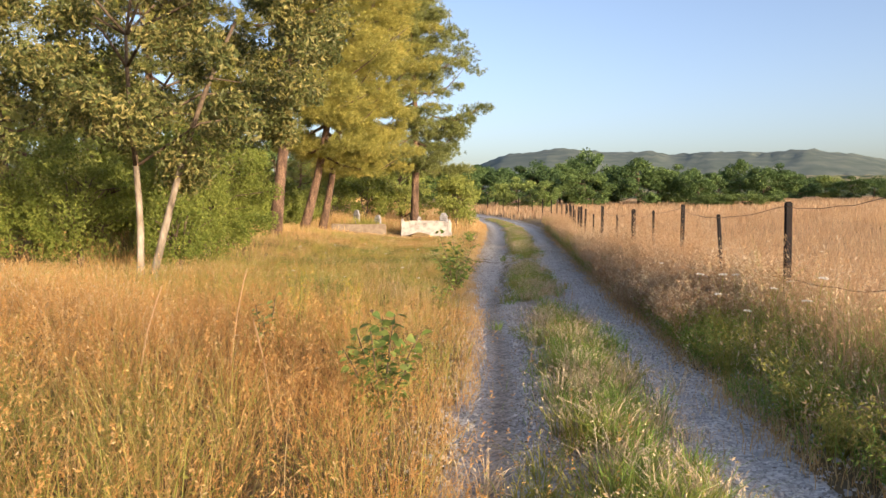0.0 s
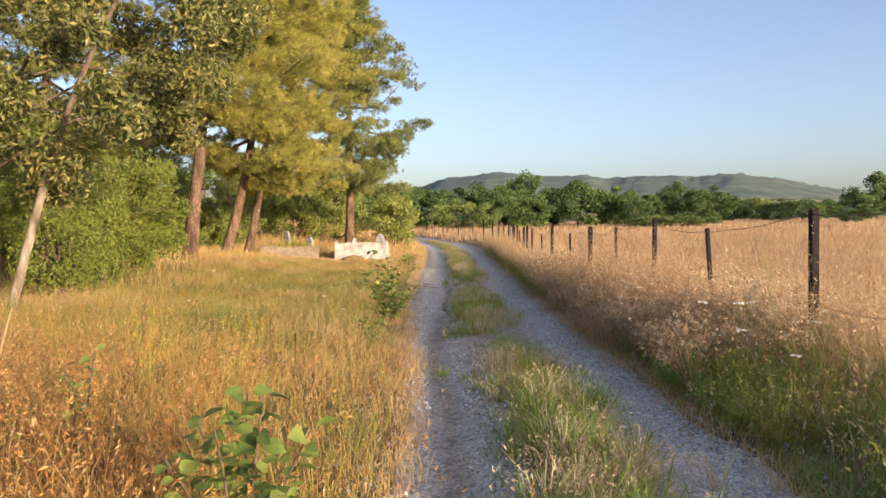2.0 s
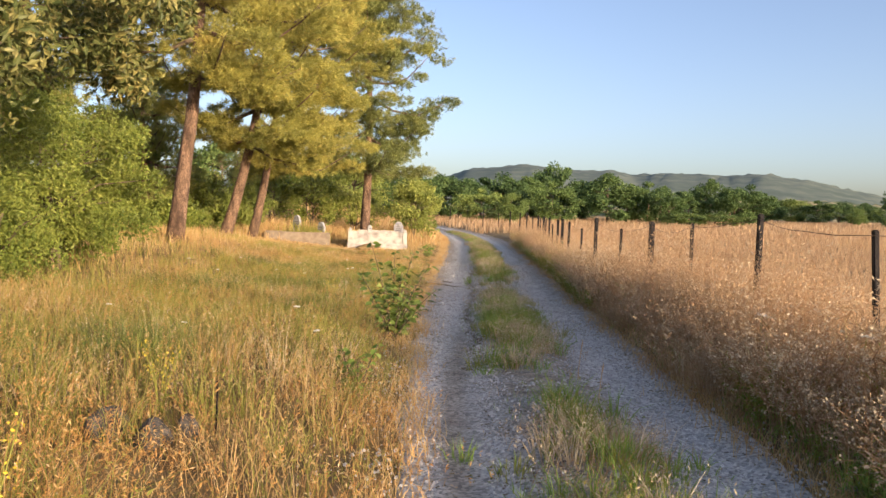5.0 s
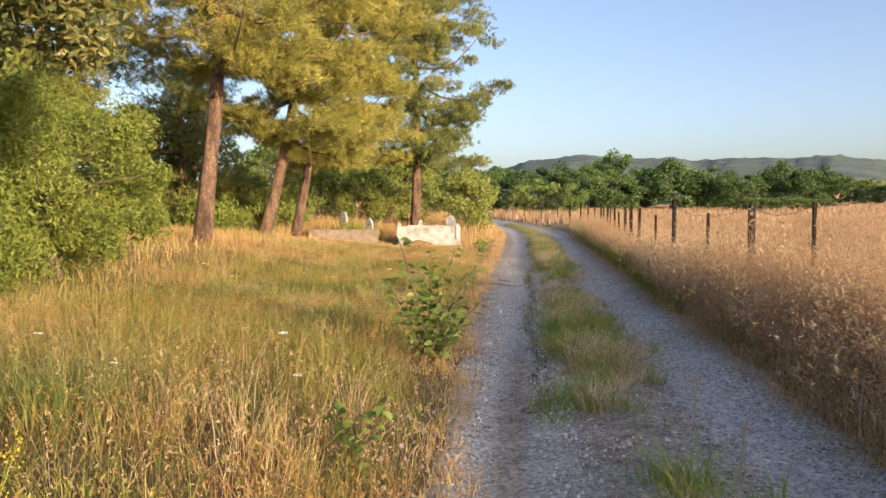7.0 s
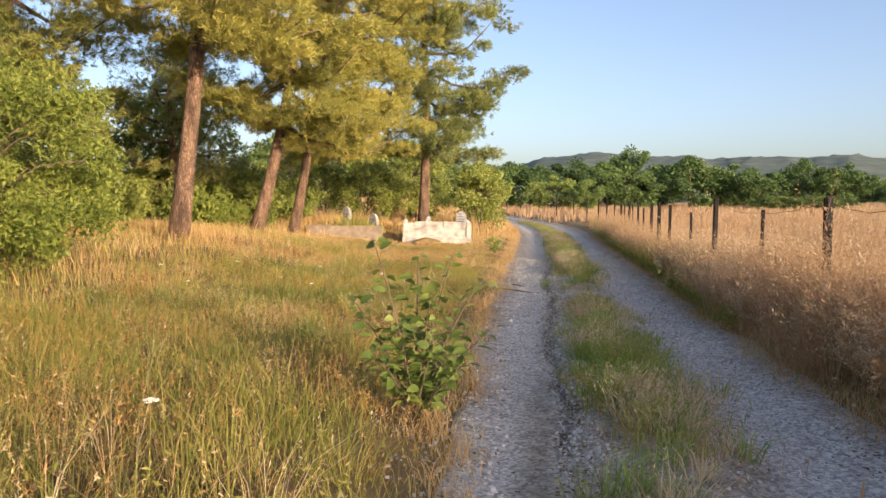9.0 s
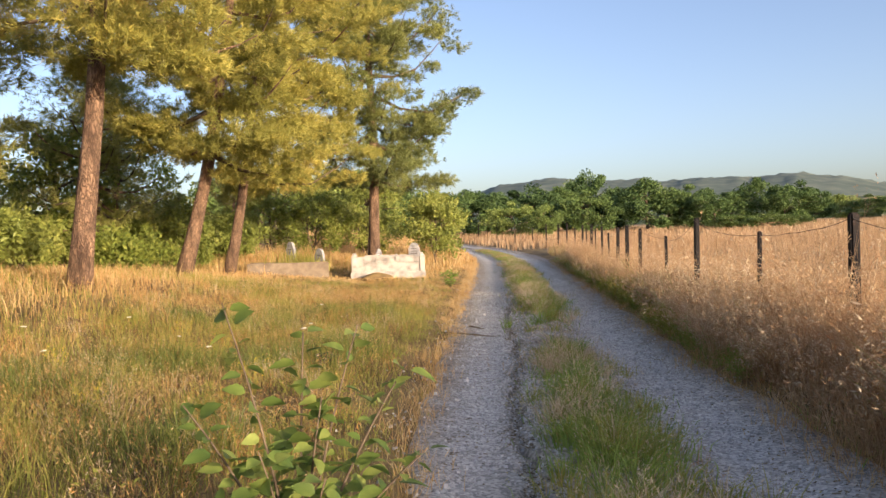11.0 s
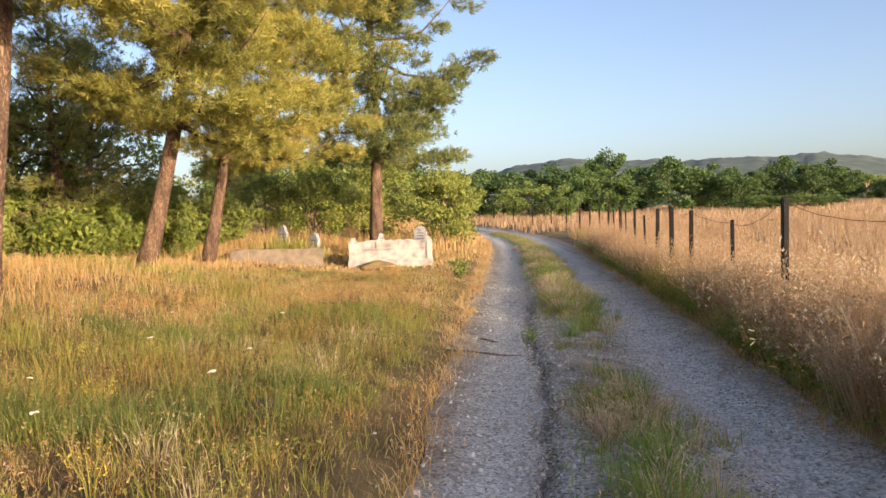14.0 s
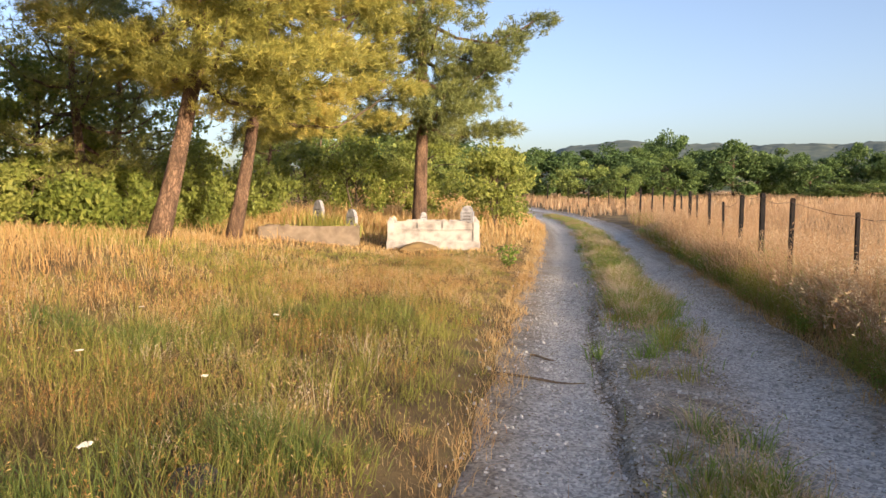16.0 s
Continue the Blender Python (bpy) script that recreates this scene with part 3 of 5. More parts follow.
def place_trees():
    say = "tall pine with orange-brown bark and golden-green needles in dry grass"
    pine((-5.55, 26.0, gz(-5.55, 26.0)), 12.0, 4.3, 3.7, (0.9, 0.3), 11, bias=(0.15, 0.0), trunk_r=0.19, label=say)
    pine((-5.75, 32.2, gz(-5.75, 32.2)), 12.5, 3.1, 3.3, (2.1, 0.2), 12, trunk_r=0.17, label="leaning pine with orange-brown bark and golden-green needles", bend=0.7)
    pine((-5.65, 36.1, gz(-5.65, 36.1)), 12.5, 3.1, 4.0, (1.9, 0.3), 13, trunk_r=0.15, label="pine with drooping low limbs beside a concrete grave", bend=0.5, bias=(0.3, -0.1))
    pine((-1.42, 40.9, gz(-1.42, 40.9)), 12.8, 3.5, 3.35, (-0.1, 0.2), 17, needles=M_NEEDLE_DARK, trunk_r=0.21, label="dark green pine behind the white marble grave", limbs=40, tufts=340, count=15)
    pine((-10.7, 28.2, gz(-10.7, 28.2)), 12.5, 2.6, 3.1, (0.3, 0.2), 16, needles=M_NEEDLE_MID, trunk_r=0.2, label="tall olive-green pine at the wood's edge", limbs=40, count=14)
    # the wood behind
    r = np.random.default_rng(21)
    far = pine((-11.0, 41.0, gz(-11, 41)), 7.0, 0.6, 2.3, (0.2, 0.0), 15, needles=M_NEEDLE_MID, trunk_r=0.16, label="dark green pine in the wood behind the graves", limbs=26, tufts=98, count=12)
    for x, y, s in ((-15.5, 36, 1.0), (-10.0, 37.2, 0.95), (-18, 44, 0.9), (-9.5, 52, 0.7), (-22, 38, 0.9), (-13.5, 31, 0.95), (-26, 30, 1.1), (-16.5, 24, 1.0), (-27, 48, 1.1), (-12.0, 21.5, 1.0), (-21, 22, 1.5), (-33, 40, 1.3)):
        c = copy_thing(far, pose(x, y, gz(x, y), 0, 0, r.uniform(0, 360)) @ Matrix.Diagonal((s, s, s, 1)))
        c.scale = (s, s, s)
    # pale-stemmed oak near the track and its neighbour
    broadleaf("oak_tree", "slender oak with two pale whitewashed stems in tall grass", "tree", (-5.25, 13.75, gz(-5.25, 13.75)),
              [(-0.25, 0.5, 4.6, -0.12, 0), (1.6, 0.3, 4.8, -0.02, 0.05)], 2.95, 1.8, 7.8, 0.115, 52000, 31, M_LEAF_OAK, M_BARK_PALE, trunk_r=0.068, lumps=130, lump_r=0.46, ratio=0.42)
    broadleaf("oak_tree", "spreading oak with yellow-green leaves at the wood's edge", "tree", (-8.6, 12.2, gz(-8.6, 12.2)),
              [(0.3, 0.2, 4.5, 0, 0), (-0.7, 0.4, 4.2, 0.1, 0)], 2.4, 1.4, 6.9, 0.11, 32000, 32, M_LEAF_OAK, M_BARK, trunk_r=0.09, lumps=90, lump_r=0.5, ratio=0.42)
    # robinia thicket
    for x, y, s, h, sd, n in ((-6.3, 20.6, 2.0, 3.6, 41, 28000), (-8.8, 18.8, 2.2, 3.2, 42, 20000), (-7.6, 23.2, 1.9, 3.4, 43, 9000), (-10.8, 16.8, 2.0, 2.9, 44, 9000), (-6.1, 17.9, 1.1, 1.9, 45, 6000)):
        broadleaf("robinia_bush", "dense light green robinia bush in dry grass", "bush", (x, y, gz(x, y)),
                  [(0.3, 0.1, h * 0.7, 0, 0), (-0.4, 0.2, h * 0.65, 0.1, 0), (0.1, -0.4, h * 0.6, 0, 0.1)], s, 0.1, h, 0.085, n, sd, M_LEAF_BUSH, M_TWIG, trunk_r=0.045, lumps=90, group="robinia thicket", lump_r=0.42, hollow=0.3, ratio=0.42)
    # shrubs behind the graves and along the wood's edge
    spots = ((-4.6, 46.5, 2.0, 3.2), (-2.4, 47.2, 1.9, 3.0), (-6.8, 47.5, 2.0, 3.0), (0.7, 45.6, 1.5, 3.4), (1.0, 49.5, 1.6, 3.2), (-8.6, 36.5, 1.3, 1.6), (-10.6, 33.5, 1.6, 2.0), (-7.9, 39.8, 1.4, 2.2), (-12.6, 31.0, 1.7, 2.0), (-9.2, 29.4, 1.2, 1.5), (-14.5, 27.5, 1.8, 2.2), (-11.6, 26.5, 1.3, 1.7), (-9.8, 24.8, 1.1, 1.4), (-7.4, 43.0, 1.6, 2.0), (-9.4, 42.4, 1.6, 2.3), (-11.6, 37.4, 1.5, 1.9), (-13.6, 34.4, 1.6, 2.0), (-10.0, 45.5, 1.8, 2.8), (-13.0, 41.5, 1.8, 2.4), (-16.0, 38.0, 1.9, 2.3), (-8.0, 33.6, 0.9, 1.1), (-16.5, 32.0, 1.9, 2.2))
    for k, (x, y, s, h) in enumerate(spots):
        broadleaf("shrub", "leafy green shrub at the wood's edge", "shrub", (x, y, gz(x, y)),
                  [(0.2, 0.1, h * 0.6, 0, 0), (-0.3, 0.1, h * 0.55, 0.05, 0)], s, 0.05, h, 0.15, 4000, 60 + k, M_SHRUB if k % 5 else M_LEAF_BUSH, M_TWIG, trunk_r=0.04, lumps=52, group="shrubs", lump_r=0.42, hollow=0.2)
    # leafy trees in the wood
    for k, (x, y, s, h) in enumerate(((-13.5, 47, 2.8, 6.0), (-19, 31, 2.8, 5.5), (-8.5, 57, 3.0, 5.0), (-24, 44, 3.0, 7), (-12.2, 38.6, 1.9, 5.2), (-3.5, 60, 2.6, 4.5), (-17, 17, 2.6, 7.0), (-10.4, 23.6, 1.8, 5.4))):
        broadleaf("leafy_tree", "leafy green tree in the wood", "tree", (x, y, gz(x, y)),
                  [(0.3, 0.1, h * 0.7, 0, 0)], s, 0.6, h, 0.18, 6500, 90 + k, M_SHRUB if k % 2 else M_LEAF_BUSH, M_TWIG, trunk_r=0.12, lumps=70, group="trees in the wood", lump_r=0.6)


place_trees()


def far_trees():
    """The hedge of trees across the field: azimuth in degrees, distance, height and width."""
    r = np.random.default_rng(77)
    kinds = []
    for k in range(5):
        t = broadleaf("field_tree", "rounded leafy tree on the far edge of the field", "tree", (0, 0, 0),
                      [(0.2, 0.1, 5.2, 0, 0)], 3.6 + 0.25 * k, 0.4 if k % 2 else 0.9, 7.6, 0.38, 6400, 120 + k, M_LEAF_FAR, M_TWIG, trunk_r=0.16, lumps=40, group="trees across the field", lump_r=1.05, hollow=0.45)
        kinds.append(t)
    rows = ((1.2, 96, 5.0, 7), (2.6, 102, 5.2, 8), (3.9, 104, 5.4, 8), (5.4, 92, 3.6, 5.5), (6.4, 112, 6.4, 8), (7.4, 88, 3.3, 3.6), (8.4, 116, 5.8, 9), (9.6, 118, 5.6, 8), (10.3, 106, 5.0, 7.5), (10.6, 121, 8.6, 6.8),
            (12.3, 120, 6.0, 7.5), (14.0, 112, 6.3, 9.5), (15.3, 114, 5.6, 7), (16.8, 118, 5.6, 8), (18.0, 112, 5.0, 6.5), (19.3, 124, 4.2, 7), (20.7, 128, 6.4, 6.5), (22.2, 122, 5.4, 6), (23.0, 124, 5.6, 7),
            (20.9, 104, 1.8, 8), (18.9, 102, 1.7, 7), (24.5, 170, 4.5, 7), (26.0, 182, 5.2, 8), (27.4, 176, 4.6, 8), (28.8, 190, 5.0, 8), (29.6, 150, 3.2, 4), (33.0, 158, 8.2, 10), (34.6, 165, 8.0, 10), (31.9, 128, 4.2, 8), (36.8, 168, 6.0, 9), (38.5, 160, 6.4, 9), (30.3, 220, 5, 9), (25.3, 230, 6, 10), (23.6, 210, 5, 9),
            (-0.4, 92, 5.4, 8), (-2.2, 94, 5.8, 9), (-4.2, 90, 6.4, 9), (-6.5, 92, 6.0, 9), (41, 170, 7, 10), (44, 150, 6, 9), (-9, 95, 7, 9), (-12, 90, 7, 9))
    for k, (az, d, h, w) in enumerate(rows):
        x, y = math.sin(radians(az)) * d, math.cos(radians(az)) * d
        sx, sz = w / 7.6, h / 7.6
        m = pose(x, y, gz(x, y) - 0.1, 0, 0, r.uniform(0, 360)) @ Matrix.Diagonal((sx, sx, sz, 1))
        c = copy_thing(kinds[k % 5], m)
        c.scale = (sx, sx, sz)
    for t in kinds:
        for o in list(t.children_recursive):
            bpy.data.objects.remove(o)
        bpy.data.objects.remove(t)


far_trees()


# ---- the fence ----
FENCE_Y = [6.7, 9.28, 11.85, 14.57, 17.03, 19.35, 21.9, 24.75, 26.95, 29.65, 31.6, 33.6, 35.6, 38.1, 40.8, 42.6, 44.8, 47.4, 50.2, 53.8, 58.0, 62.5, 67.5, 73.0, 78.5, 84.0]


def fence_x(y):
    return np.interp(y, [0, 9.28, 14.57, 19.2, 24.5, 30, 35, 41, 48, 58, 66, 76, 90], [3.7, 4.1, 4.45, 4.7, 5.0, 5.4, 5.95, 6.7, 7.5, 8.0, 7.9, 6.6, 3.4])


def fence():
    t = thing("fence", "old wire fence of dark metal posts along a dry field", "fence")
    r = np.random.default_rng(5)
    tops = []
    for k, y in enumerate(FENCE_Y):
        x = float(fence_x(y))
        z = gz(x, y)
        wide = (0.045, 0.042, 0.026, 0.034, 0.024, 0.048, 0.026, 0.042, 0.026, 0.036)[k % 10]
        h = 1.47 + (0.08 if wide > 0.03 else -0.06) + r.uniform(-0.05, 0.05) + (0.05 if k < 8 else -0.03)
        tilt = (-5.0 if k == 2 else r.uniform(-1.5, 1.5))
        bm = bmesh.new()
        bmesh.ops.create_cube(bm, size=1.0)
        for v in bm.verts:
            v.co = Vector((v.co.x * wide * 2, v.co.y * wide * 1.6, (v.co.z + 0.5) * (h + 0.3) - 0.3))
        bmesh.ops.bevel(bm, geom=bm.edges[:], offset=wide * 0.35, segments=2, affect="EDGES")
        p = part("fence_post", bm, M_POST, t)
        p.matrix_basis = pose(x, y, z, r.uniform(-1.5, 1.5), tilt, r.uniform(-8, 8))
        tops.append(p.matrix_basis @ Vector((0, 0, h)))
    for name, share, sag in (("top_wire", 0.965, 0.05), ("lower_wire", 0.44, 0.05)):
        for a, b in zip(tops, tops[1:]):
            za, zb = gz(a.x, a.y), gz(b.x, b.y)
            p, q = Vector((a.x - 0.03, a.y, za + (a.z - za) * share)), Vector((b.x - 0.03, b.y, zb + (b.z - zb) * share))
            drop = sag * r.uniform(0.3, 2.6)
            pts = [p.lerp(q, s) - Vector((0, 0, 4 * drop * s * (1 - s))) + Vector((0, 0, r.uniform(-0.012, 0.012))) * (0 < s < 1) for s in np.linspace(0, 1, 9)]
            tube_part(name, pts, [0.0038] * 9, M_WIRE, t, 4)
    # hexagon netting between the posts of the nearest stretches, one sheet a bay
    for a, b in zip(tops[:6], tops[1:7]):
        vs, fs = [], []
        step = 0.075
        span = (b - a).length
        n = int(span / step)
        for i in range(n):
            for j in range(8):
                u0, u1 = i / n, (i + 1) / n
                za, zb = 0.62 + 0.10 * j, 0.62 + 0.10 * (j + 1)
                z0, z1 = (za, zb) if (i + j) % 2 else (zb, za)
                base = a.lerp(b, u0), a.lerp(b, u1)
                g0, g1 = gz(base[0].x, base[0].y), gz(base[1].x, base[1].y)
                p, q = Vector((base[0].x, base[0].y, g0 + z0)), Vector((base[1].x, base[1].y, g1 + z1))
                o, w = len(vs), 0.0011
                vs += [p + Vector((0, 0, w)), p - Vector((0, 0, w)), q - Vector((0, 0, w)), q + Vector((0, 0, w))]
                fs.append((o, o + 1, o + 2, o + 3))
        mesh_part("wire_netting", [tuple(v) for v in vs], fs, M_WIRE, t)


fence()


# ---- graves ----
def block(parent, name, size, at, mat, bevel=0.015, turn=0.0, label=""):
    bm = bmesh.new()
    bmesh.ops.create_cube(bm, size=1.0)
    for v in bm.verts:
        v.co = Vector((v.co.x * size[0], v.co.y * size[1], (v.co.z + 0.5) * size[2]))
    bmesh.ops.bevel(bm, geom=bm.edges[:], offset=bevel, segments=2, affect="EDGES")
    p = part(name, bm, mat, parent, label)
    p.matrix_basis = pose(*at, 0, 0, turn)
    return p


def headstone(parent, at, w, h, d, mat, turn=0.0, label=""):
    """An upright slab with shoulders and a rounded top, and carved lines on its face."""
    bm = bmesh.new()
    side = [(-w / 2, 0), (w / 2, 0), (w / 2, h * 0.78), (w * 0.40, h * 0.80)] + [(w * 0.40 * math.cos(a), h * 0.80 + h * 0.20 * math.sin(a)) for a in np.linspace(0.15, math.pi - 0.15, 9)] + [(-w * 0.40, h * 0.80), (-w / 2, h * 0.78)]
    f = bm.faces.new([bm.verts.new((x, -d / 2, z)) for x, z in side])
    out = bmesh.ops.extrude_face_region(bm, geom=[f])
    bmesh.ops.translate(bm, verts=[v for v in out["geom"] if isinstance(v, bmesh.types.BMVert)], vec=(0, d, 0))
    bmesh.ops.recalc_face_normals(bm, faces=bm.faces[:])
    p = part("headstone", bm, mat, parent, label)
    p.matrix_basis = pose(*at, 0, 0, turn)
    for k in range(4):
        bar = block(p, "carved_line", (w * (0.6, 0.5, 0.62, 0.4)[k], 0.012, h * 0.025), (0, -d / 2 - 0.002, h * (0.72 - 0.11 * k)), M_ROCK, 0.002)
    return p


def graves():
    x, y = -0.85, 38.6
    t = thing("marble_grave", "white marble grave enclosure with corner posts and headstones", "grave", (x, y, gz(x, y) + 0.07), 4)
    L, W = 2.25, 1.3
    block(t, "plinth", (L + 0.22, W + 0.26, 0.24), (0, 0, -0.08), M_MARBLE)
    for s in (-1, 1):
        block(t, "long_panel", (L, 0.07, 0.30), (0, s * W / 2, 0.14), M_MARBLE)
        block(t, "ledge", (L - 0.1, 0.17, 0.05), (0, s * W / 2, 0.44), M_MARBLE)
        block(t, "upper_panel", (L - 0.14, 0.07, 0.14), (0, s * W / 2, 0.49), M_MARBLE)
        for q in (-0.5, 0.12, 0.62):
            block(t, "coping", (0.5 if q > -0.4 else 0.72, 0.12, 0.05), (q * 1.05 + (0.1 if q < 0 else 0.0), s * W / 2, 0.63), M_MARBLE)
        block(t, "end_panel", (0.09, W - 0.1, 0.40), (s * L / 2, 0, 0.14), M_MARBLE)
        block(t, "middle_post", (0.09, 0.13, 0.24), (0.33 * s - 0.05, -W / 2 - 0.02, 0.492), M_MARBLE)
        for q in (-1, 1):
            c = block(t, "corner_post", (0.17, 0.17, 0.66), (s * L / 2, q * W / 2, 0.0), M_MARBLE)
            bm = bmesh.new()
            bmesh.ops.create_cone(bm, cap_ends=True, segments=4, radius1=0.12, radius2=0.02, depth=0.12)
            f = part("finial", bm, M_MARBLE, c)
            f.matrix_basis = pose(0, 0, 0.72, 0, 0, 45)
    bm = bmesh.new()
    bmesh.ops.create_icosphere(bm, subdivisions=3, radius=1.0)
    for v in bm.verts:
        v.co = Vector((v.co.x * L * 0.47, v.co.y * W * 0.44, max(v.co.z, -0.1) * 0.22 + 0.3 + 0.03 * noise.noise(v.co * 4)))
    part("earth_mound", bm, M_SOIL, t, "dry brown earth inside the enclosure")
    headstone(t, (-0.3, 0.62, 0.3), 0.2, 0.6, 0.08, M_STONE, 15, "grey carved headstone with rounded top")
    headstone(t, (0.92, 0.5, 0.3), 0.38, 0.78, 0.10, M_STONE, -20, "grey carved headstone with rounded top")
    x, y = -4.1, 38.0
    t = thing("concrete_grave", "low weathered concrete grave kerb with iris leaves", "grave", (x, y, gz(x, y)), 9)
    L, W = 2.6, 1.2
    for s in (-1, 1):
        block(t, "long_kerb", (L, 0.13, 0.53), (0, s * W / 2, -0.12), M_CONCRETE, 0.025)
        block(t, "end_kerb", (0.13, W - 0.14, 0.51), (s * (L / 2 - 0.065), 0, -0.12), M_CONCRETE, 0.025)
    bm = bmesh.new()
    bmesh.ops.create_grid(bm, x_segments=12, y_segments=6, size=0.5)
    for v in bm.verts:
        v.co = Vector((v.co.x * (L - 0.2), v.co.y * (W - 0.2), 0.28 + 0.03 * noise.noise(v.co * 7)))
    part("earth_fill", bm, M_SOIL, t)
    for x, y, w, h, turn in ((-4.45, 40.4, 0.4, 1.05, -38), (-3.3, 39.6, 0.4, 0.92, -38)):
        t = thing("grave_marker", "upright grey stone grave marker with rounded top", "gravestone", (x, y, gz(x, y) - 0.05), group="grave markers")
        headstone(t, (0, 0, 0), w, h, 0.11, M_STONE, turn)
    r = np.random.default_rng(9)
    n = 260
    x, y = r.normal(-3.75, 0.42, n), r.normal(38.35, 0.22, n)
    grass("iris_leaves", "pale green iris leaves on the concrete grave", x, y, np.full(n, 0.55), np.full(n, 0.026), M_GREEN, lean=0.35, base=lambda a, b: ground_z(a, b) + 0.26, seed=3, category="iris leaves")


graves()


# ---- single plants and stones ----
def big_leaf_plant(name, label, at, stems, leaf, per, seed, mat, slim=1.0):
    """A young shoot with broad pointed leaves on arching stems."""
    r = np.random.default_rng(seed)
    t = thing(name, label, "sapling", at)
    lv, lf = [], []
    for sx, sy, sh in stems:
        pts = [Vector((sx * q ** 1.3, sy * q ** 1.3, -0.05 + (sh + 0.05) * (q - 0.12 * q * q))) for q in np.linspace(0, 1, 8)]
        tube_part("stem", pts, [0.007 * (1 - 0.75 * q) + 0.0015 for q in np.linspace(0, 1, 8)], M_TWIG, t, 6, 0.05, seed)
        for k in range(per):
            q = 0.22 + 0.78 * (k + r.uniform(0, 1)) / per
            i = min(int(q * 7), 6)
            p = pts[i].lerp(pts[i + 1], q * 7 - i)
            a = k * 2.4 + r.uniform(-0.4, 0.4)
            out = Vector((math.cos(a), math.sin(a), r.uniform(-0.5, 0.75))).normalized()
            sd = Matrix.Rotation(r.uniform(-1.0, 1.0), 3, out) @ out.cross(Vector((0, 0, 1))).normalized()
            nrm = sd.cross(out)
            s = leaf * r.uniform(0.6, 1.2)
            p = p + out * s * 0.25
            outline = ((0, 0), (0.16, 0.30), (0.45, 0.40), (0.75, 0.24), (1.0, 0.0))
            o = len(lv)
            for u, w in outline:
                w = w * slim
                lift = -0.18 * u * u
                c = p + out * s * u + nrm * s * lift
                lv += [c + sd * s * w + nrm * s * w * 0.35, c, c - sd * s * w + nrm * s * w * 0.35]
            for j in range(4):
                b = o + 3 * j
                lf += [(b, b + 1, b + 4, b + 3), (b + 1, b + 2, b + 5, b + 4)]
    mesh_part("leaves", [tuple(v) for v in lv], lf, mat, t, smooth=True)
    return t


def rock(name, label, at, size, seed, group="", mat=M_ROCK, category="rock"):
    bm = bmesh.new()
    bmesh.ops.create_icosphere(bm, subdivisions=3, radius=1.0)
    sh = Vector((seed * 3.1, seed * 1.7, 0))
    for v in bm.verts:
        d = 1 + 0.35 * noise.noise(v.co * 1.1 + sh) + 0.12 * noise.noise(v.co * 3.2 + sh)
        v.co = Vector((v.co.x * size[0] * d, v.co.y * size[1] * d, v.co.z * size[2] * d))
    me = bpy.data.meshes.new(name)
    bm.to_mesh(me)
    bm.free()
    me.materials.append(mat)
    ob = new(name, me)
    ob.matrix_basis = pose(*at, 0, 0, seed * 40)
    return tagged(ob, label, category, group)


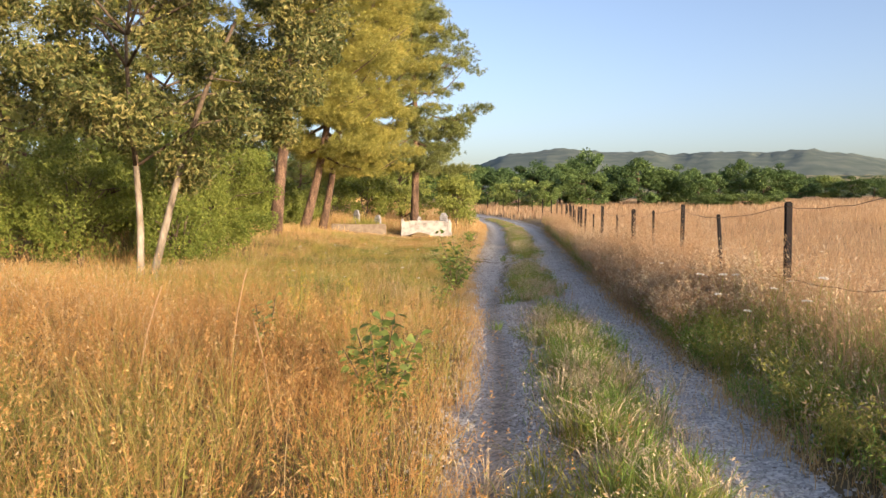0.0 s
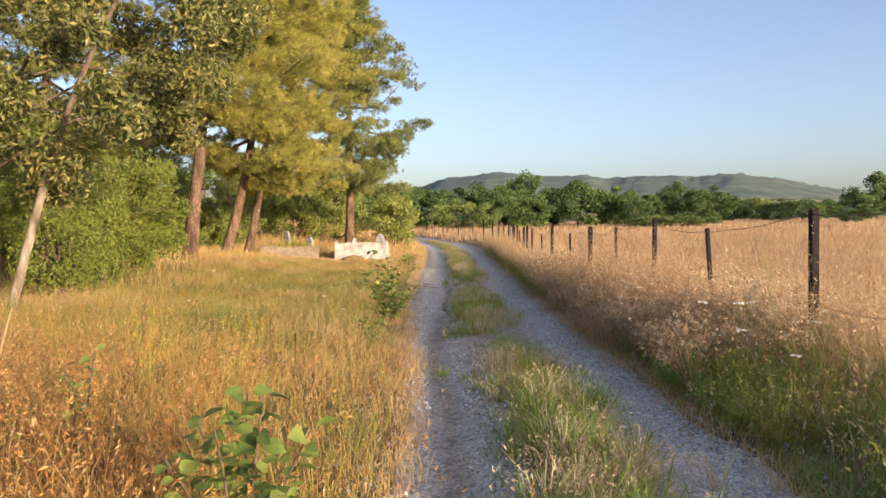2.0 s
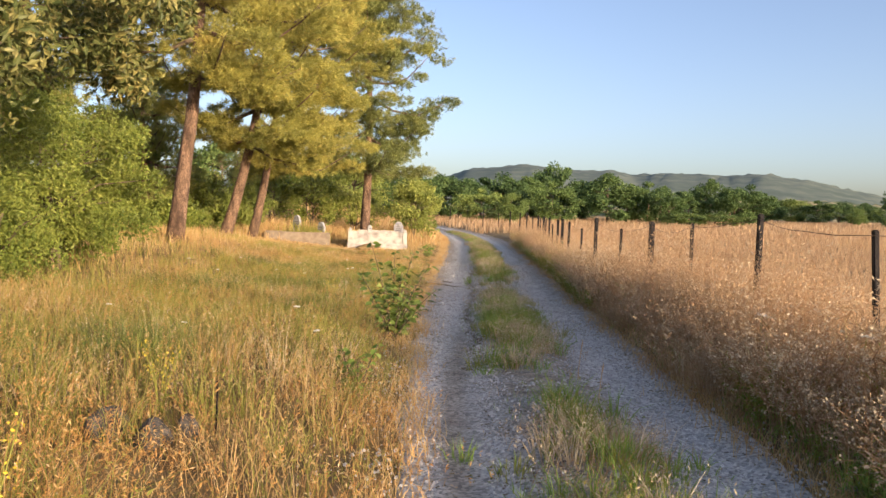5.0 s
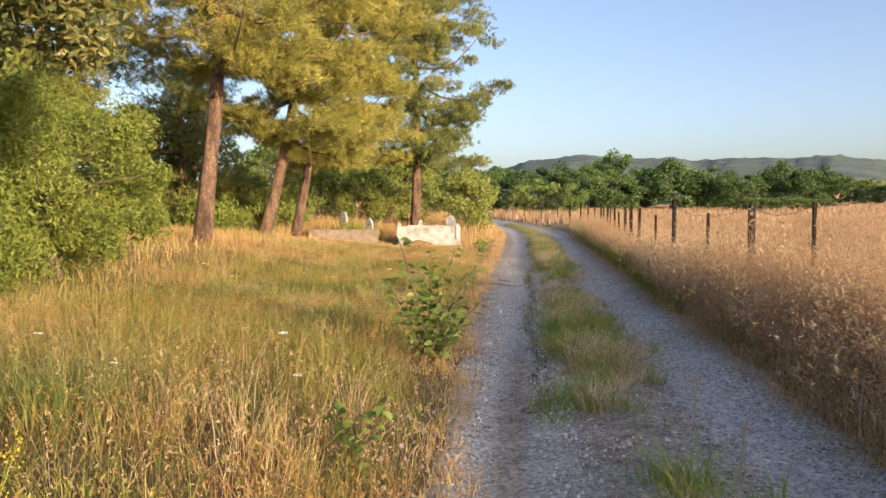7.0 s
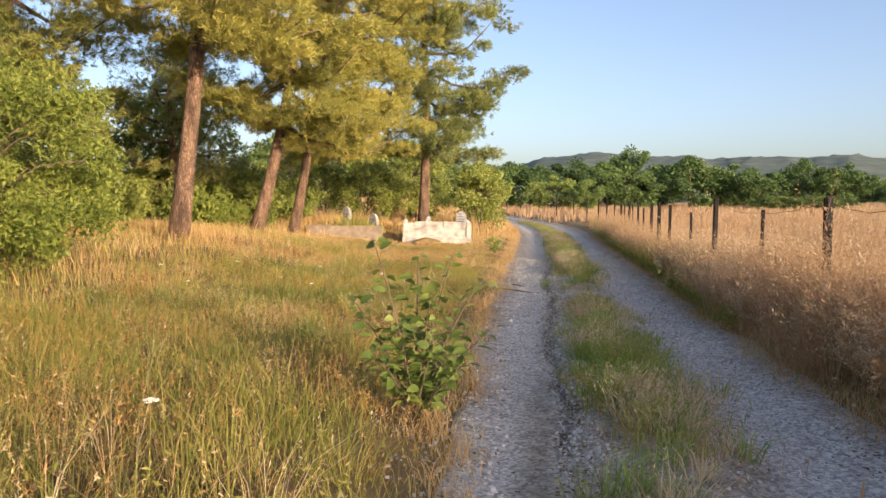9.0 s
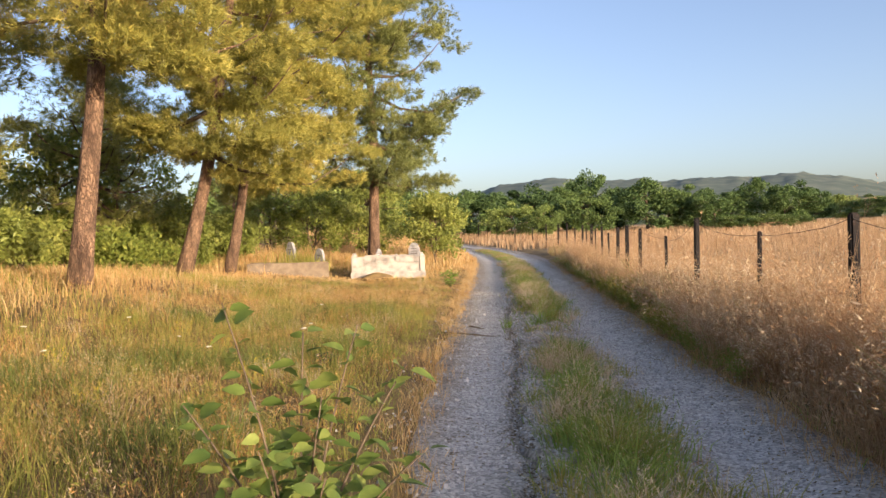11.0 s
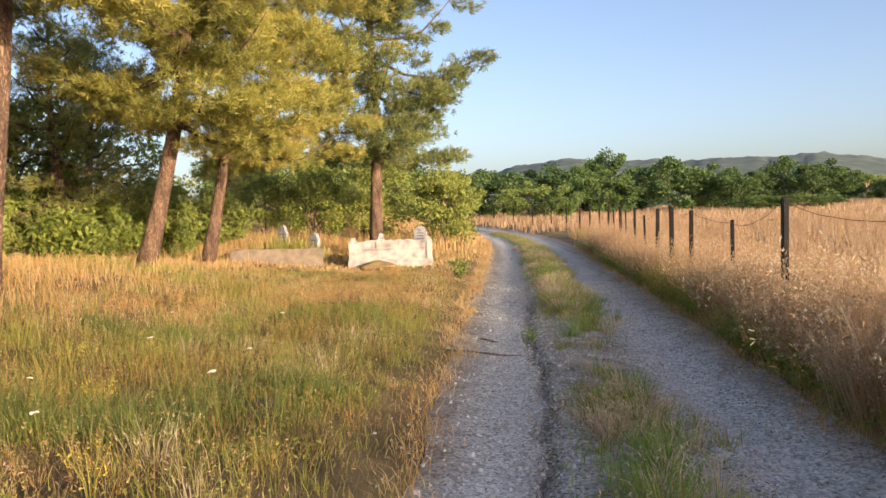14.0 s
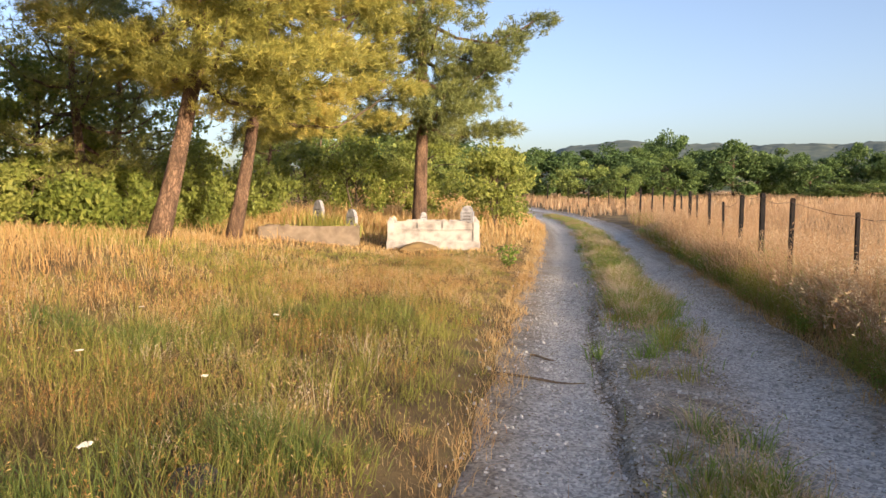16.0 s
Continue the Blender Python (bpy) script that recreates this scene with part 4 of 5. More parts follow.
def plants():
    big_leaf_plant("mulberry_sapling", "young mulberry shoot with broad green leaves beside the track", (0.2, 15.1, gz(0.2, 15.1)),
                   [(-0.3, 0.1, 1.38), (0.24, 0.15, 1.26), (0.0, 0.24, 1.22), (0.44, 0.1, 1.08), (-0.42, -0.05, 0.95), (0.52, -0.1, 0.75), (-0.1, -0.2, 0.78), (0.15, -0.25, 0.68), (0.3, 0.25, 0.65), (-0.25, -0.2, 0.58), (0.1, 0.05, 0.95), (-0.15, 0.15, 0.72), (0.34, -0.2, 0.5)], 0.1, 30, 201, M_SAPLING, slim=0.78)
    big_leaf_plant("leafy_weed", "leafy green weed among dry grass beside the track", (-0.42, 5.25, gz(-0.42, 5.25)),
                   [(0.1, -0.1, 0.95), (-0.18, 0.1, 0.8), (0.25, 0.1, 0.75), (-0.05, -0.22, 0.85), (0.2, -0.2, 0.6), (-0.25, -0.1, 0.7), (0.0, 0.15, 0.9)], 0.085, 30, 202, M_SAPLING)
    big_leaf_plant("leafy_weed", "small dark leafy weed among golden grass", (-1.5, 6.6, gz(-1.5, 6.6)),
                   [(0.08, 0.0, 0.8), (-0.1, 0.05, 0.7), (0.0, -0.1, 0.6)], 0.06, 22, 203, M_LEAF_DARK)
    big_leaf_plant("leafy_weed", "low leafy weed at the track's edge", (-0.02, 11.8, gz(-0.02, 11.8)),
                   [(0.15, 0.0, 0.5), (-0.15, 0.05, 0.45), (0.0, -0.15, 0.4)], 0.07, 22, 204, M_FORB)
    big_leaf_plant("leafy_weed", "small bushy weed at the track's edge", (1.15, 33.5, gz(1.15, 33.5)),
                   [(0.2, 0.0, 0.55), (-0.2, 0.05, 0.5), (0.0, -0.15, 0.6), (0.1, 0.2, 0.5)], 0.10, 26, 205, M_FORB)
    rock("rock", "rough grey rock lying in dry grass", (-1.38, 10.2, gz(-1.38, 10.2) + 0.06), (0.13, 0.11, 0.13), 1.0, "rocks in the grass")
    rock("rock", "rough grey rock lying in dry grass", (-1.08, 10.1, gz(-1.08, 10.1) + 0.05), (0.11, 0.1, 0.1), 2.0, "rocks in the grass")
    rock("rock", "rough grey rock lying in dry grass", (-0.92, 10.25, gz(-0.92, 10.25) + 0.06), (0.07, 0.06, 0.10), 3.0, "rocks in the grass")
    z = gz(-0.78, 10.3)
    tagged(tube_part("stake", [(-0.78, 10.3, z - 0.1), (-0.775, 10.3, z + 0.18), (-0.775, 10.305, z + 0.36)], [0.008, 0.007, 0.006], M_POST, None, 6, 0.05, 2), "thin dark rusty stake standing in the grass", "stake")
    rock("rock", "half-buried grey rock in the meadow", (-0.55, 21.2, gz(-0.55, 21.2) + 0.02), (0.15, 0.12, 0.12), 4.0, "rocks in the grass")
    rock("earth_mound", "low heap of dry earth in front of the marble grave", (-1.15, 37.35, gz(-1.15, 37.35) + 0.05), (0.5, 0.35, 0.17), 5.0, mat=M_SOIL, category="earth mound")
    for k, (x0, y0, x1, y1) in enumerate(((0.85, 24.35, 1.75, 24.3), (1.3, 25.3, 1.55, 25.15))):
        pts = [Vector((x0 + (x1 - x0) * q, y0 + (y1 - y0) * q + 0.04 * math.sin(7 * q), float(track_z(x0 + (x1 - x0) * q, y0)) + 0.012)) for q in np.linspace(0, 1, 8)]
        tagged(tube_part("stick", pts, [0.012, 0.013, 0.012, 0.011, 0.012, 0.01, 0.008, 0.005], M_TWIG, None, 6, 0.15, k), "thin dry stick lying across the track", "stick")


plants()


# ---- wild flowers and tall stalks ----
def umbel_plant():
    """Wild carrot: a thin stem with a flat white umbel."""
    t = thing("wild_carrot", "wild carrot with a flat white flower head among grass", "wild flower", (0, 0, 0), group="wild carrots")
    tube_part("stem", [(0, 0, -0.05), (0.02, 0.01, 0.35), (0.0, 0.03, 0.72)], [0.005, 0.004, 0.003], M_GREEN, t, 5)
    r = np.random.default_rng(4)
    n = 60
    a, q = r.uniform(0, 6.28, n), np.sqrt(r.uniform(0, 1, n)) * 0.045
    c = np.stack([np.cos(a) * q, 0.03 + np.sin(a) * q, 0.725 - 3.0 * q * q + r.uniform(0, 0.006, n)], 1)
    v, f = leaf_cloud(c, 0.018, r, ratio=0.9)
    mesh_part("umbel", v, f, M_WHITE, t, "flat white flower head")
    return t


def yellow_plant(at, h, seed):
    """A tall weed with a loose spire of small yellow flowers."""
    r = np.random.default_rng(seed)
    t = thing("yellow_weed", "tall weed with a spire of small yellow flowers", "wild flower", at, group="yellow weeds")
    for k in range(5):
        a = k * 1.26 + r.uniform(-0.3, 0.3)
        tip = (math.cos(a) * 0.12, math.sin(a) * 0.12, h * r.uniform(0.75, 1.0))
        tube_part("stem", [(0, 0, -0.05), (tip[0] * 0.3, tip[1] * 0.3, tip[2] * 0.5), tip], [0.005, 0.004, 0.002], M_GREEN, t, 5)
        q = r.uniform(0.55, 1.02, 22)[:, None]
        v, f = leaf_cloud(np.array(tip) * q + r.normal(size=(22, 3)) * 0.022, 0.015, r, ratio=0.7)
        tagged(mesh_part("flower_spire", v, f, M_YELLOW, t, "small yellow flowers"), kind="stuff")
    return t


def flowers():
    r = np.random.default_rng(18)
    u = umbel_plant()
    spots = [(2.95, 8.3), (3.2, 8.9), (3.35, 8.1), (3.05, 9.6), (3.5, 9.3), (2.85, 7.4), (3.6, 7.6), (3.15, 6.7), (3.9, 8.7), (3.3, 10.6), (3.7, 10.9), (3.4, 12.2),
             (-2.2, 20.8), (-1.4, 19.6), (-0.6, 20.4), (-3.0, 21.6), (-1.9, 22.6), (-2.9, 19.4), (-0.9, 22.2), (-3.8, 20.6), (-1.1, 24.3), (-2.4, 24.6), (-0.3, 12.1), (-0.7, 13.0), (-1.6, 12.4), (-2.6, 13.4)]
    for x, y in spots:
        s = r.uniform(0.75, 1.1) if x > 0 else r.uniform(0.5, 0.7)
        c = copy_thing(u, pose(x, y, gz(x, y), r.uniform(-8, 8), r.uniform(-8, 8), r.uniform(0, 360)) @ Matrix.Diagonal((s, s, s, 1)))
        c.scale = (s, s, s)
    for o in list(u.children_recursive):
        bpy.data.objects.remove(o)
    bpy.data.objects.remove(u)
    for k, (x, y, h) in enumerate(((-1.35, 7.3, 0.95), (-2.3, 8.4, 0.8), (-0.95, 8.0, 0.75), (-3.1, 20.0, 0.42), (-1.7, 21.0, 0.4), (-2.6, 22.4, 0.42), (-0.9, 19.1, 0.4), (-2.0, 18.2, 0.38), (-1.2, 10.6, 0.55))):
        yellow_plant((x, y, gz(x, y)), h, 300 + k)
    for k, (x, y, h, lx, ly) in enumerate(((-1.55, 5.6, 1.0, 0.12, 0.1), (-2.0, 5.0, 0.95, 0.2, 0.0), (-1.0, 4.6, 0.8, -0.15, 0.1), (-1.9, 8.8, 0.6, 0.2, 0.0), (1.95, 11.9, 0.35, 0.03, 0.0), (2.0, 12.9, 0.4, 0.04, 0.02))):
        z = gz(x, y)
        pts = [(x + lx * q * q, y + ly * q * q, z - 0.05 + (h + 0.05) * q) for q in (0, 0.35, 0.7, 0.9, 1.0)]
        st = tube_part("dry_stalk", pts, [0.005, 0.0045, 0.004, 0.006, 0.002], M_PINK, None, 5, 0.1, k)
        tagged(st, "tall pale dry stalk standing above the grass", "dry stalk", "dry stalks")


flowers()


# ---- twiggy dead weeds along the verge ----
def dead_weed(at, h, seed):
    """Arching bare stems that fork towards their tips, each fork ending in small dry heads."""
    r = np.random.default_rng(seed)
    t = thing("dead_weed", "dead brown branching weed with pale seed heads", "dead weed", at, group="dead weeds on the verge")
    tips, vs, fs = [], [], []

    def twig(line, wide):
        for a, b, wa, wb in zip(line, line[1:], wide, wide[1:]):
            for turn in (r.normal(size=3), r.normal(size=3)):
                w = unit(np.cross(b - a, turn))
                o = len(vs)
                vs.extend([a - w * wa, a + w * wa, b + w * wb, b - w * wb])
                fs.append((o, o + 1, o + 2, o + 3))
    for k in range(15):
        a, out = r.uniform(0, 6.28), r.uniform(0.12, 0.62) * h
        top = h * r.uniform(0.6, 1.0)
        way = np.array([math.cos(a), math.sin(a), 0.0])
        foot = way * 0.03 + np.array([0, 0, -0.05])
        line = [foot + way * out * q ** 1.8 + np.array([0, 0, top]) * (1.35 * q - 0.35 * q ** 3) for q in (0, 0.3, 0.6, 0.85, 1.0)]
        twig(line, (0.006, 0.0054, 0.0046, 0.0036, 0.002))
        tips.append(line[-1])
        for q in range(5):
            i = int(r.integers(1, 4))
            s = line[i] + (line[i + 1] - line[i]) * r.uniform()
            e = s + unit(way * 0.6 + r.normal(size=3) * 0.8 + np.array([0, 0, 0.7])) * h * r.uniform(0.12, 0.32)
            twig([s, (s + e) / 2 + r.normal(size=3) * 0.012, e], (0.0036, 0.003, 0.0018))
            tips.append(e)
    tagged(mesh_part("twig_tangle", vs, fs, M_BROWN, t), kind="stuff")
    c = np.repeat(np.array(tips), 6, 0) + r.normal(size=(len(tips) * 6, 3)) * 0.022
    v, f = leaf_cloud(c, 0.026, r, ratio=0.6)
    tagged(mesh_part("seed_fluff", v, f, M_STRAW, t, "pale dry seed heads"), kind="stuff")
    return t


def verge_weeds():
    r = np.random.default_rng(61)
    kinds = [dead_weed((0, 0, 0), 0.85, 400 + k) for k in range(5)]
    for k in range(170):
        y = 8.5 + 18.5 * (k + r.uniform(0, 1)) / 170
        x = float(road_c(y) + road_half(y)) + 0.16 * float(smooth01(y, 11, 16)) 
        out = 0.1 + 1.3 * r.uniform() ** 1.5
        x += out
        s = (0.72 + 0.25 * min(out, 1.0)) * r.uniform(0.8, 1.15)
        c = copy_thing(kinds[k % 5], pose(x, y, gz(x, y), r.uniform(-6, 6), r.uniform(-12, 2), r.uniform(0, 360)) @ Matrix.Diagonal((s, s, s, 1)))
        c.scale = (s, s, s)
    for t in kinds:
        for o in list(t.children_recursive):
            bpy.data.objects.remove(o)
        bpy.data.objects.remove(t)


verge_weeds()


# ---- leafy weeds at the foot of the verge ----
def leafy_clump(h, leaves, leaf, mat, seed):
    r = np.random.default_rng(seed)
    t = thing("verge_weed", "leafy green weed clump at the foot of the verge", "weed", (0, 0, 0), group="weeds on the verge")
    c = []
    for k in range(7):
        a, out = r.uniform(0, 6.28), r.uniform(0.05, 0.30)
        tip = np.array([math.cos(a) * out, math.sin(a) * out, h * r.uniform(0.6, 1.0)])
        tube_part("stem", [(0, 0, -0.05), tuple(tip * np.array([0.4, 0.4, 0.6])), tuple(tip)], [0.005, 0.004, 0.002], M_GREEN, t, 5)
        q = r.uniform(0.15, 1.05, (leaves // 7, 1))
        c.append(tip * np.concatenate([q ** 1.3, q ** 1.3, q], 1) + r.normal(size=(leaves // 7, 3)) * np.array([0.06, 0.06, 0.03]))
    v, f = leaf_cloud(np.concatenate(c), leaf, r, ratio=0.3)
    tagged(mesh_part("foliage", v, f, mat, t), kind="stuff")
    return t


def verge_plants():
    r = np.random.default_rng(71)
    kinds = [leafy_clump(0.42, 360, 0.036, M_FORB, 500), leafy_clump(0.5, 340, 0.042, M_GREEN, 501), leafy_clump(0.5, 300, 0.034, M_GREEN, 502), leafy_clump(0.34, 320, 0.036, M_FORB, 503)]
    for k in range(220):
        y = r.uniform(3.4, 11.5) if k < 70 else r.uniform(19.5, 44)
        x = float(road_c(y) + road_half(y)) + (0.1 if y > 12 else 0.05) + abs(r.normal()) * (0.3 if y > 12 else 0.42)
        s = r.uniform(0.6, 1.15)
        c = copy_thing(kinds[k % 4], pose(x, y, gz(x, y), r.uniform(-8, 8), r.uniform(-14, 4), r.uniform(0, 360)) @ Matrix.Diagonal((s, s, s, 1)))
        c.scale = (s, s, s)
    for t in kinds:
        for o in list(t.children_recursive):
            bpy.data.objects.remove(o)
        bpy.data.objects.remove(t)


verge_plants()


# ---- gravel ----
def gravel():
    r = np.random.default_rng(33)
    n = 32000
    y = 3 + 30 * r.uniform(size=n) ** 1.15
    off = np.where(r.uniform(size=n) < 0.5, -0.85, 0.85) + r.normal(size=n) * 0.36
    off[::5] = r.uniform(-1.2, 1.2, len(off[::5]))
    groove = (np.arange(n) % 7 == 0) & (y > 14) & (y < 29)
    off[groove] = -0.62 + r.normal(size=groove.sum()) * 0.13
    tyre = (np.abs(off + 0.8) < 0.14) & (y < 17)
    off[tyre] += 0.3
    x = road_c(y) + off
    s = 0.006 + 0.012 * r.uniform(size=n) ** 2.0 + 0.02 * (r.uniform(size=n) < 0.02) * r.uniform(0.4, 1, n)
    z = track_z(x, y)
    shape = np.array([[-1, -1, -1], [1, -1, -1], [1, 1, -1], [-1, 1, -1], [-0.7, -0.6, 1], [0.6, -0.7, 0.8], [0.7, 0.6, 1], [-0.6, 0.7, 0.7]], dtype=float) * 0.75
    v = shape[None] * (1 + 0.22 * r.normal(size=(n, 8, 1))) * np.stack([s, s * r.uniform(0.6, 1, n), s * r.uniform(0.5, 0.9, n)], 1)[:, None]
    a = r.uniform(0, 6.28, n)
    c, sn = np.cos(a)[:, None], np.sin(a)[:, None]
    v = np.stack([v[..., 0] * c - v[..., 1] * sn, v[..., 0] * sn + v[..., 1] * c, v[..., 2]], 2) + np.stack([x, y, z + s * 0.25], 1)[:, None]
    tri = np.array([[0, 1, 5], [0, 5, 4], [1, 2, 6], [1, 6, 5], [2, 3, 7], [2, 7, 6], [3, 0, 4], [3, 4, 7], [4, 5, 6], [4, 6, 7]])
    f = (np.arange(n)[:, None, None] * 8 + tri[None]).reshape(-1, 3)
    tagged(mesh_part("gravel", v.reshape(-1, 3), f, M_PEBBLE), "loose grey stones on the track", "gravel", kind="stuff")


gravel()


def litter():
    """Dark bits of bark, straw and broken stalk along the ruts' edges."""
    r = np.random.default_rng(35)
    n = 9000
    y = 3 + 32 * r.uniform(size=n) ** 1.15
    pick = r.integers(0, 4, n)
    off = np.choose(pick, [np.full(n, -0.5), np.full(n, -1.12), np.full(n, 0.42), np.full(n, 1.15)]) + r.normal(size=n) * 0.13
    x = road_c(y) + off
    k = r.uniform(size=n) < 0.5 + 0.6 * wobble(x, y, 2.3, 1.4)
    gy = 13.5 + 15.5 * r.uniform(size=1500)
    gx = road_c(gy) - 0.62 + 0.05 * np.sin(gy * 0.9) + 0.03 * np.sin(gy * 4.1) + r.normal(size=1500) * 0.045
    x, y = np.concatenate([x[k], gx]), np.concatenate([y[k], gy])
    z = track_z(x, y)
    n = len(x)
    a, long_, wide = r.uniform(0, 6.28, n), r.uniform(0.004, 0.02, n) * r.uniform(0.5, 1, n), r.uniform(0.003, 0.006, n)
    d = np.stack([np.cos(a), np.sin(a), r.normal(size=n) * 0.12], 1) * long_[:, None]
    w = np.stack([-np.sin(a), np.cos(a), np.zeros(n)], 1) * wide[:, None]
    c = np.stack([x, y, z + 0.006], 1)
    up = np.array([0, 0, 0.005])
    v = np.stack([c - d - w, c - d + w, c + d + w, c + d - w, c - d + up, c + d + up], 1).reshape(-1, 3)
    f = (np.arange(n)[:, None, None] * 6 + np.array([[0, 3, 5], [0, 5, 4], [1, 4, 5], [1, 5, 2], [0, 4, 1], [3, 2, 5]])[None]).reshape(-1, 3)
    tagged(mesh_part("litter", v, f, M_UNDER), "dark bits of straw and bark along the ruts", "litter", kind="stuff")


litter()


# ---- grass ----
def left_edge(y):
    return road_c(y) - road_half(y) - 0.17 * smooth01(y, 16, 21) + 0.13 * wobble(y, y * 0.3, 1.9, 0.8) + 0.07 * wobble(y, y * 0.7, 5.1, 2.8)


def right_edge(y):
    return road_c(y) + road_half(y) + 0.16 * smooth01(y, 11, 16) + 0.15 * wobble(y, y * 0.4, 1.6, 3.1) + 0.08 * wobble(y, y * 0.6, 4.7, 1.8)


def left_height(x, y):
    """Tall near the start, shorter on the open meadow."""
    h = np.interp(y, [0, 6, 9, 13, 20, 28, 33, 35.5, 39, 42, 46, 60], [0.68, 0.68, 0.56, 0.42, 0.31, 0.25, 0.2, 0.11, 0.13, 0.34, 0.66, 0.75])
    h = h * (1 - 0.8 * np.exp(-((x + 1.1) ** 2 / 0.3 + (y - 9.6) ** 2 / 0.7)))
    return h * (1 + 0.22 * wobble(x, y, 0.8, 0.7) + 0.2 * wobble(x, y, 2.7, 1.9)) * (1 - (0.35 + 0.3 * smooth01(y, 8, 11)) * (1 - smooth01(left_edge(y) - x, 0.0, 1.0))) + 0.07 * smooth01(-x, 4.2, 6.0) * smooth01(y, 14, 22) + 0.16 * smooth01(-x, 2.8, 4.6) * (1 - smooth01(y, 13.5, 17))


def right_height(x, y):
    h = np.interp(y, [0, 8, 14, 22, 30, 60, 100], [0.86, 0.98, 1.14, 1.12, 0.98, 0.74, 0.64])
    return h * (1 + 0.15 * wobble(x, y, 0.9, 1.7) + 0.16 * wobble(x, y, 2.9, 0.6)) * (0.3 + 0.7 * smooth01(x - right_edge(y), 0.0, 0.5 + 0.9 * (1 - smooth01(y, 9, 12)))) * (1 - 0.45 * smooth01(x - fence_x(y), -0.3, 0.9) * (1 - smooth01(y, 40, 60)))


def far(y):
    """How much farther than the walk itself, to thicken blades that stay far off."""
    return np.clip(np.asarray(y) - 22.0, 0, None)


def all_grass():
    r = np.random.default_rng(55)

    # meadow on the left: the nearest band, then farther out
    def green_left(x, y):
        return np.clip(0.46 + 0.6 * wobble(x, y, 0.55, 2.0) + 0.25 * wobble(x, y, 1.7, 0.4) + 0.24 * smooth01(y, 14.5, 17) - 0.4 * smooth01(y, 22, 34) - 0.30 * (1 - smooth01(y, 4, 9)), 0.04, 0.95)
    u, y = r.uniform(size=66000), r.uniform(2.0, 42, 66000)
    x = left_edge(y) + 0.1 - 3.8 * u ** 0.85
    k = r.uniform(size=len(x)) < 0.62 + 0.5 * wobble(x, y, 1.7, 0.9) + 0.4 * wobble(x, y, 4.1, 2.3)
    x, y = x[k], y[k]
    gm = r.uniform(size=len(x)) < green_left(x, y)
    d = 3.0 + 0.25 * np.abs(x - 0.5)
    grass("meadow_grass", "tall dry golden grass with seed heads beside the track", x[~gm], y[~gm], left_height(x, y)[~gm], 0.0018 + 0.00025 * d[~gm], M_GOLD, 0.7, heads=0.7, head_size=0.045, head_count=4, seed=1)
    grass("green_meadow_grass", "green and yellowing meadow grass beside the track", x[gm], y[gm], left_height(x, y)[gm] * 0.8, 0.003 + 0.0003 * d[gm], M_GREEN, 0.6, seed=2)
    # tufts that stand out of the meadow, each of one kind
    n = 2300
    cy = 2.2 + 34 * r.uniform(size=n) ** 1.1
    cx = left_edge(cy) - 0.05 - 5.2 * r.uniform(size=n) ** 0.9
    green = green_left(cx, cy)
    pick = r.uniform(size=n)
    near = 1 - smooth01(cy, 6, 12)
    kind = np.where(pick < green * 0.8, 0, np.where(pick < green * 0.8 + 0.12 + 0.7 * near, 1, np.where(pick < 0.72, 2, np.where(pick < 0.83, 3, 4))))
    tall = left_height(cx, cy) * r.uniform(0.75, 1.3, n) * np.where(kind == 4, 0.7, 1.0)
    for q, name, label, mat, per, wide, heads, hs in (
            (0, "green_tufts", "green grass tufts among the dry meadow", M_GREEN, 30, 0.0042, 0.0, 0.05),
            (1, "orange_tufts", "orange dry grass tufts with hazy seed heads", M_ORANGE, 34, 0.0022, 0.85, 0.036),
            (2, "golden_tufts", "golden dry grass tufts with seed heads", M_GOLD, 30, 0.003, 0.6, 0.036),
            (3, "straw_tufts", "pale straw-coloured grass tufts", M_STRAW, 22, 0.003, 0.6, 0.038),
            (4, "brown_tufts", "withered brown weed tufts in the meadow", M_UNDER, 36, 0.0045, 0.5, 0.04)):
        m = kind == q
        x, y, a, k = tussocks(cx[m], cy[m], per, 0.085, r)
        grass(name, label, x, y, tall[m][k], np.full(len(x), wide), mat, 1.05 if q == 1 else 0.75, heads=heads, head_size=hs, head_count=9 if q == 1 else 5, seed=30 + q, away=a)
    cx, cy = [], []
    for px, py, wide, deep, n in ((-1.9, 20.6, 0.75, 0.22, 60), (-0.3, 21.6, 0.35, 0.2, 22), (-3.2, 19.2, 0.5, 0.25, 30), (-2.1, 12.4, 0.5, 0.3, 26), (-2.7, 24.6, 0.8, 0.2, 34), (-1.2, 26.2, 0.6, 0.2, 24), (-1.0, 17.4, 0.4, 0.25, 20)):
        cx.append(px + r.normal(size=n) * wide)
        cy.append(py + r.normal(size=n) * deep)
    cx, cy = np.concatenate(cx), np.concatenate(cy)
    x, y, a, k = tussocks(cx, cy, 34, 0.09, r)
    k = x < left_edge(y) - 0.1
    x, y, a = x[k], y[k], a[k]
    grass("dark_green_tufts", "dark green grass patches in the meadow", x, y, left_height(x, y) * 1.1, np.full(len(x), 0.0045), M_DEEP, 0.6, seed=36, away=a)
    y = 2.0 + 32 * r.uniform(size=42000) ** 1.2
    x = left_edge(y) + 0.05 - 4.5 * r.uniform(size=len(y)) ** 0.9
    grass("meadow_undergrowth", "tangled short dry undergrowth in the meadow", x, y, left_height(x, y) * 0.5, np.full(len(y), 0.0045), M_UNDER, 0.9, seed=21)
    y = r.uniform(5.5, 46, 54000)
    u = r.uniform(size=len(y))
    x = left_edge(y) - 3.4 - (4.0 + 0.16 * y) * u
    gm = r.uniform(size=len(x)) < green_left(x, y)
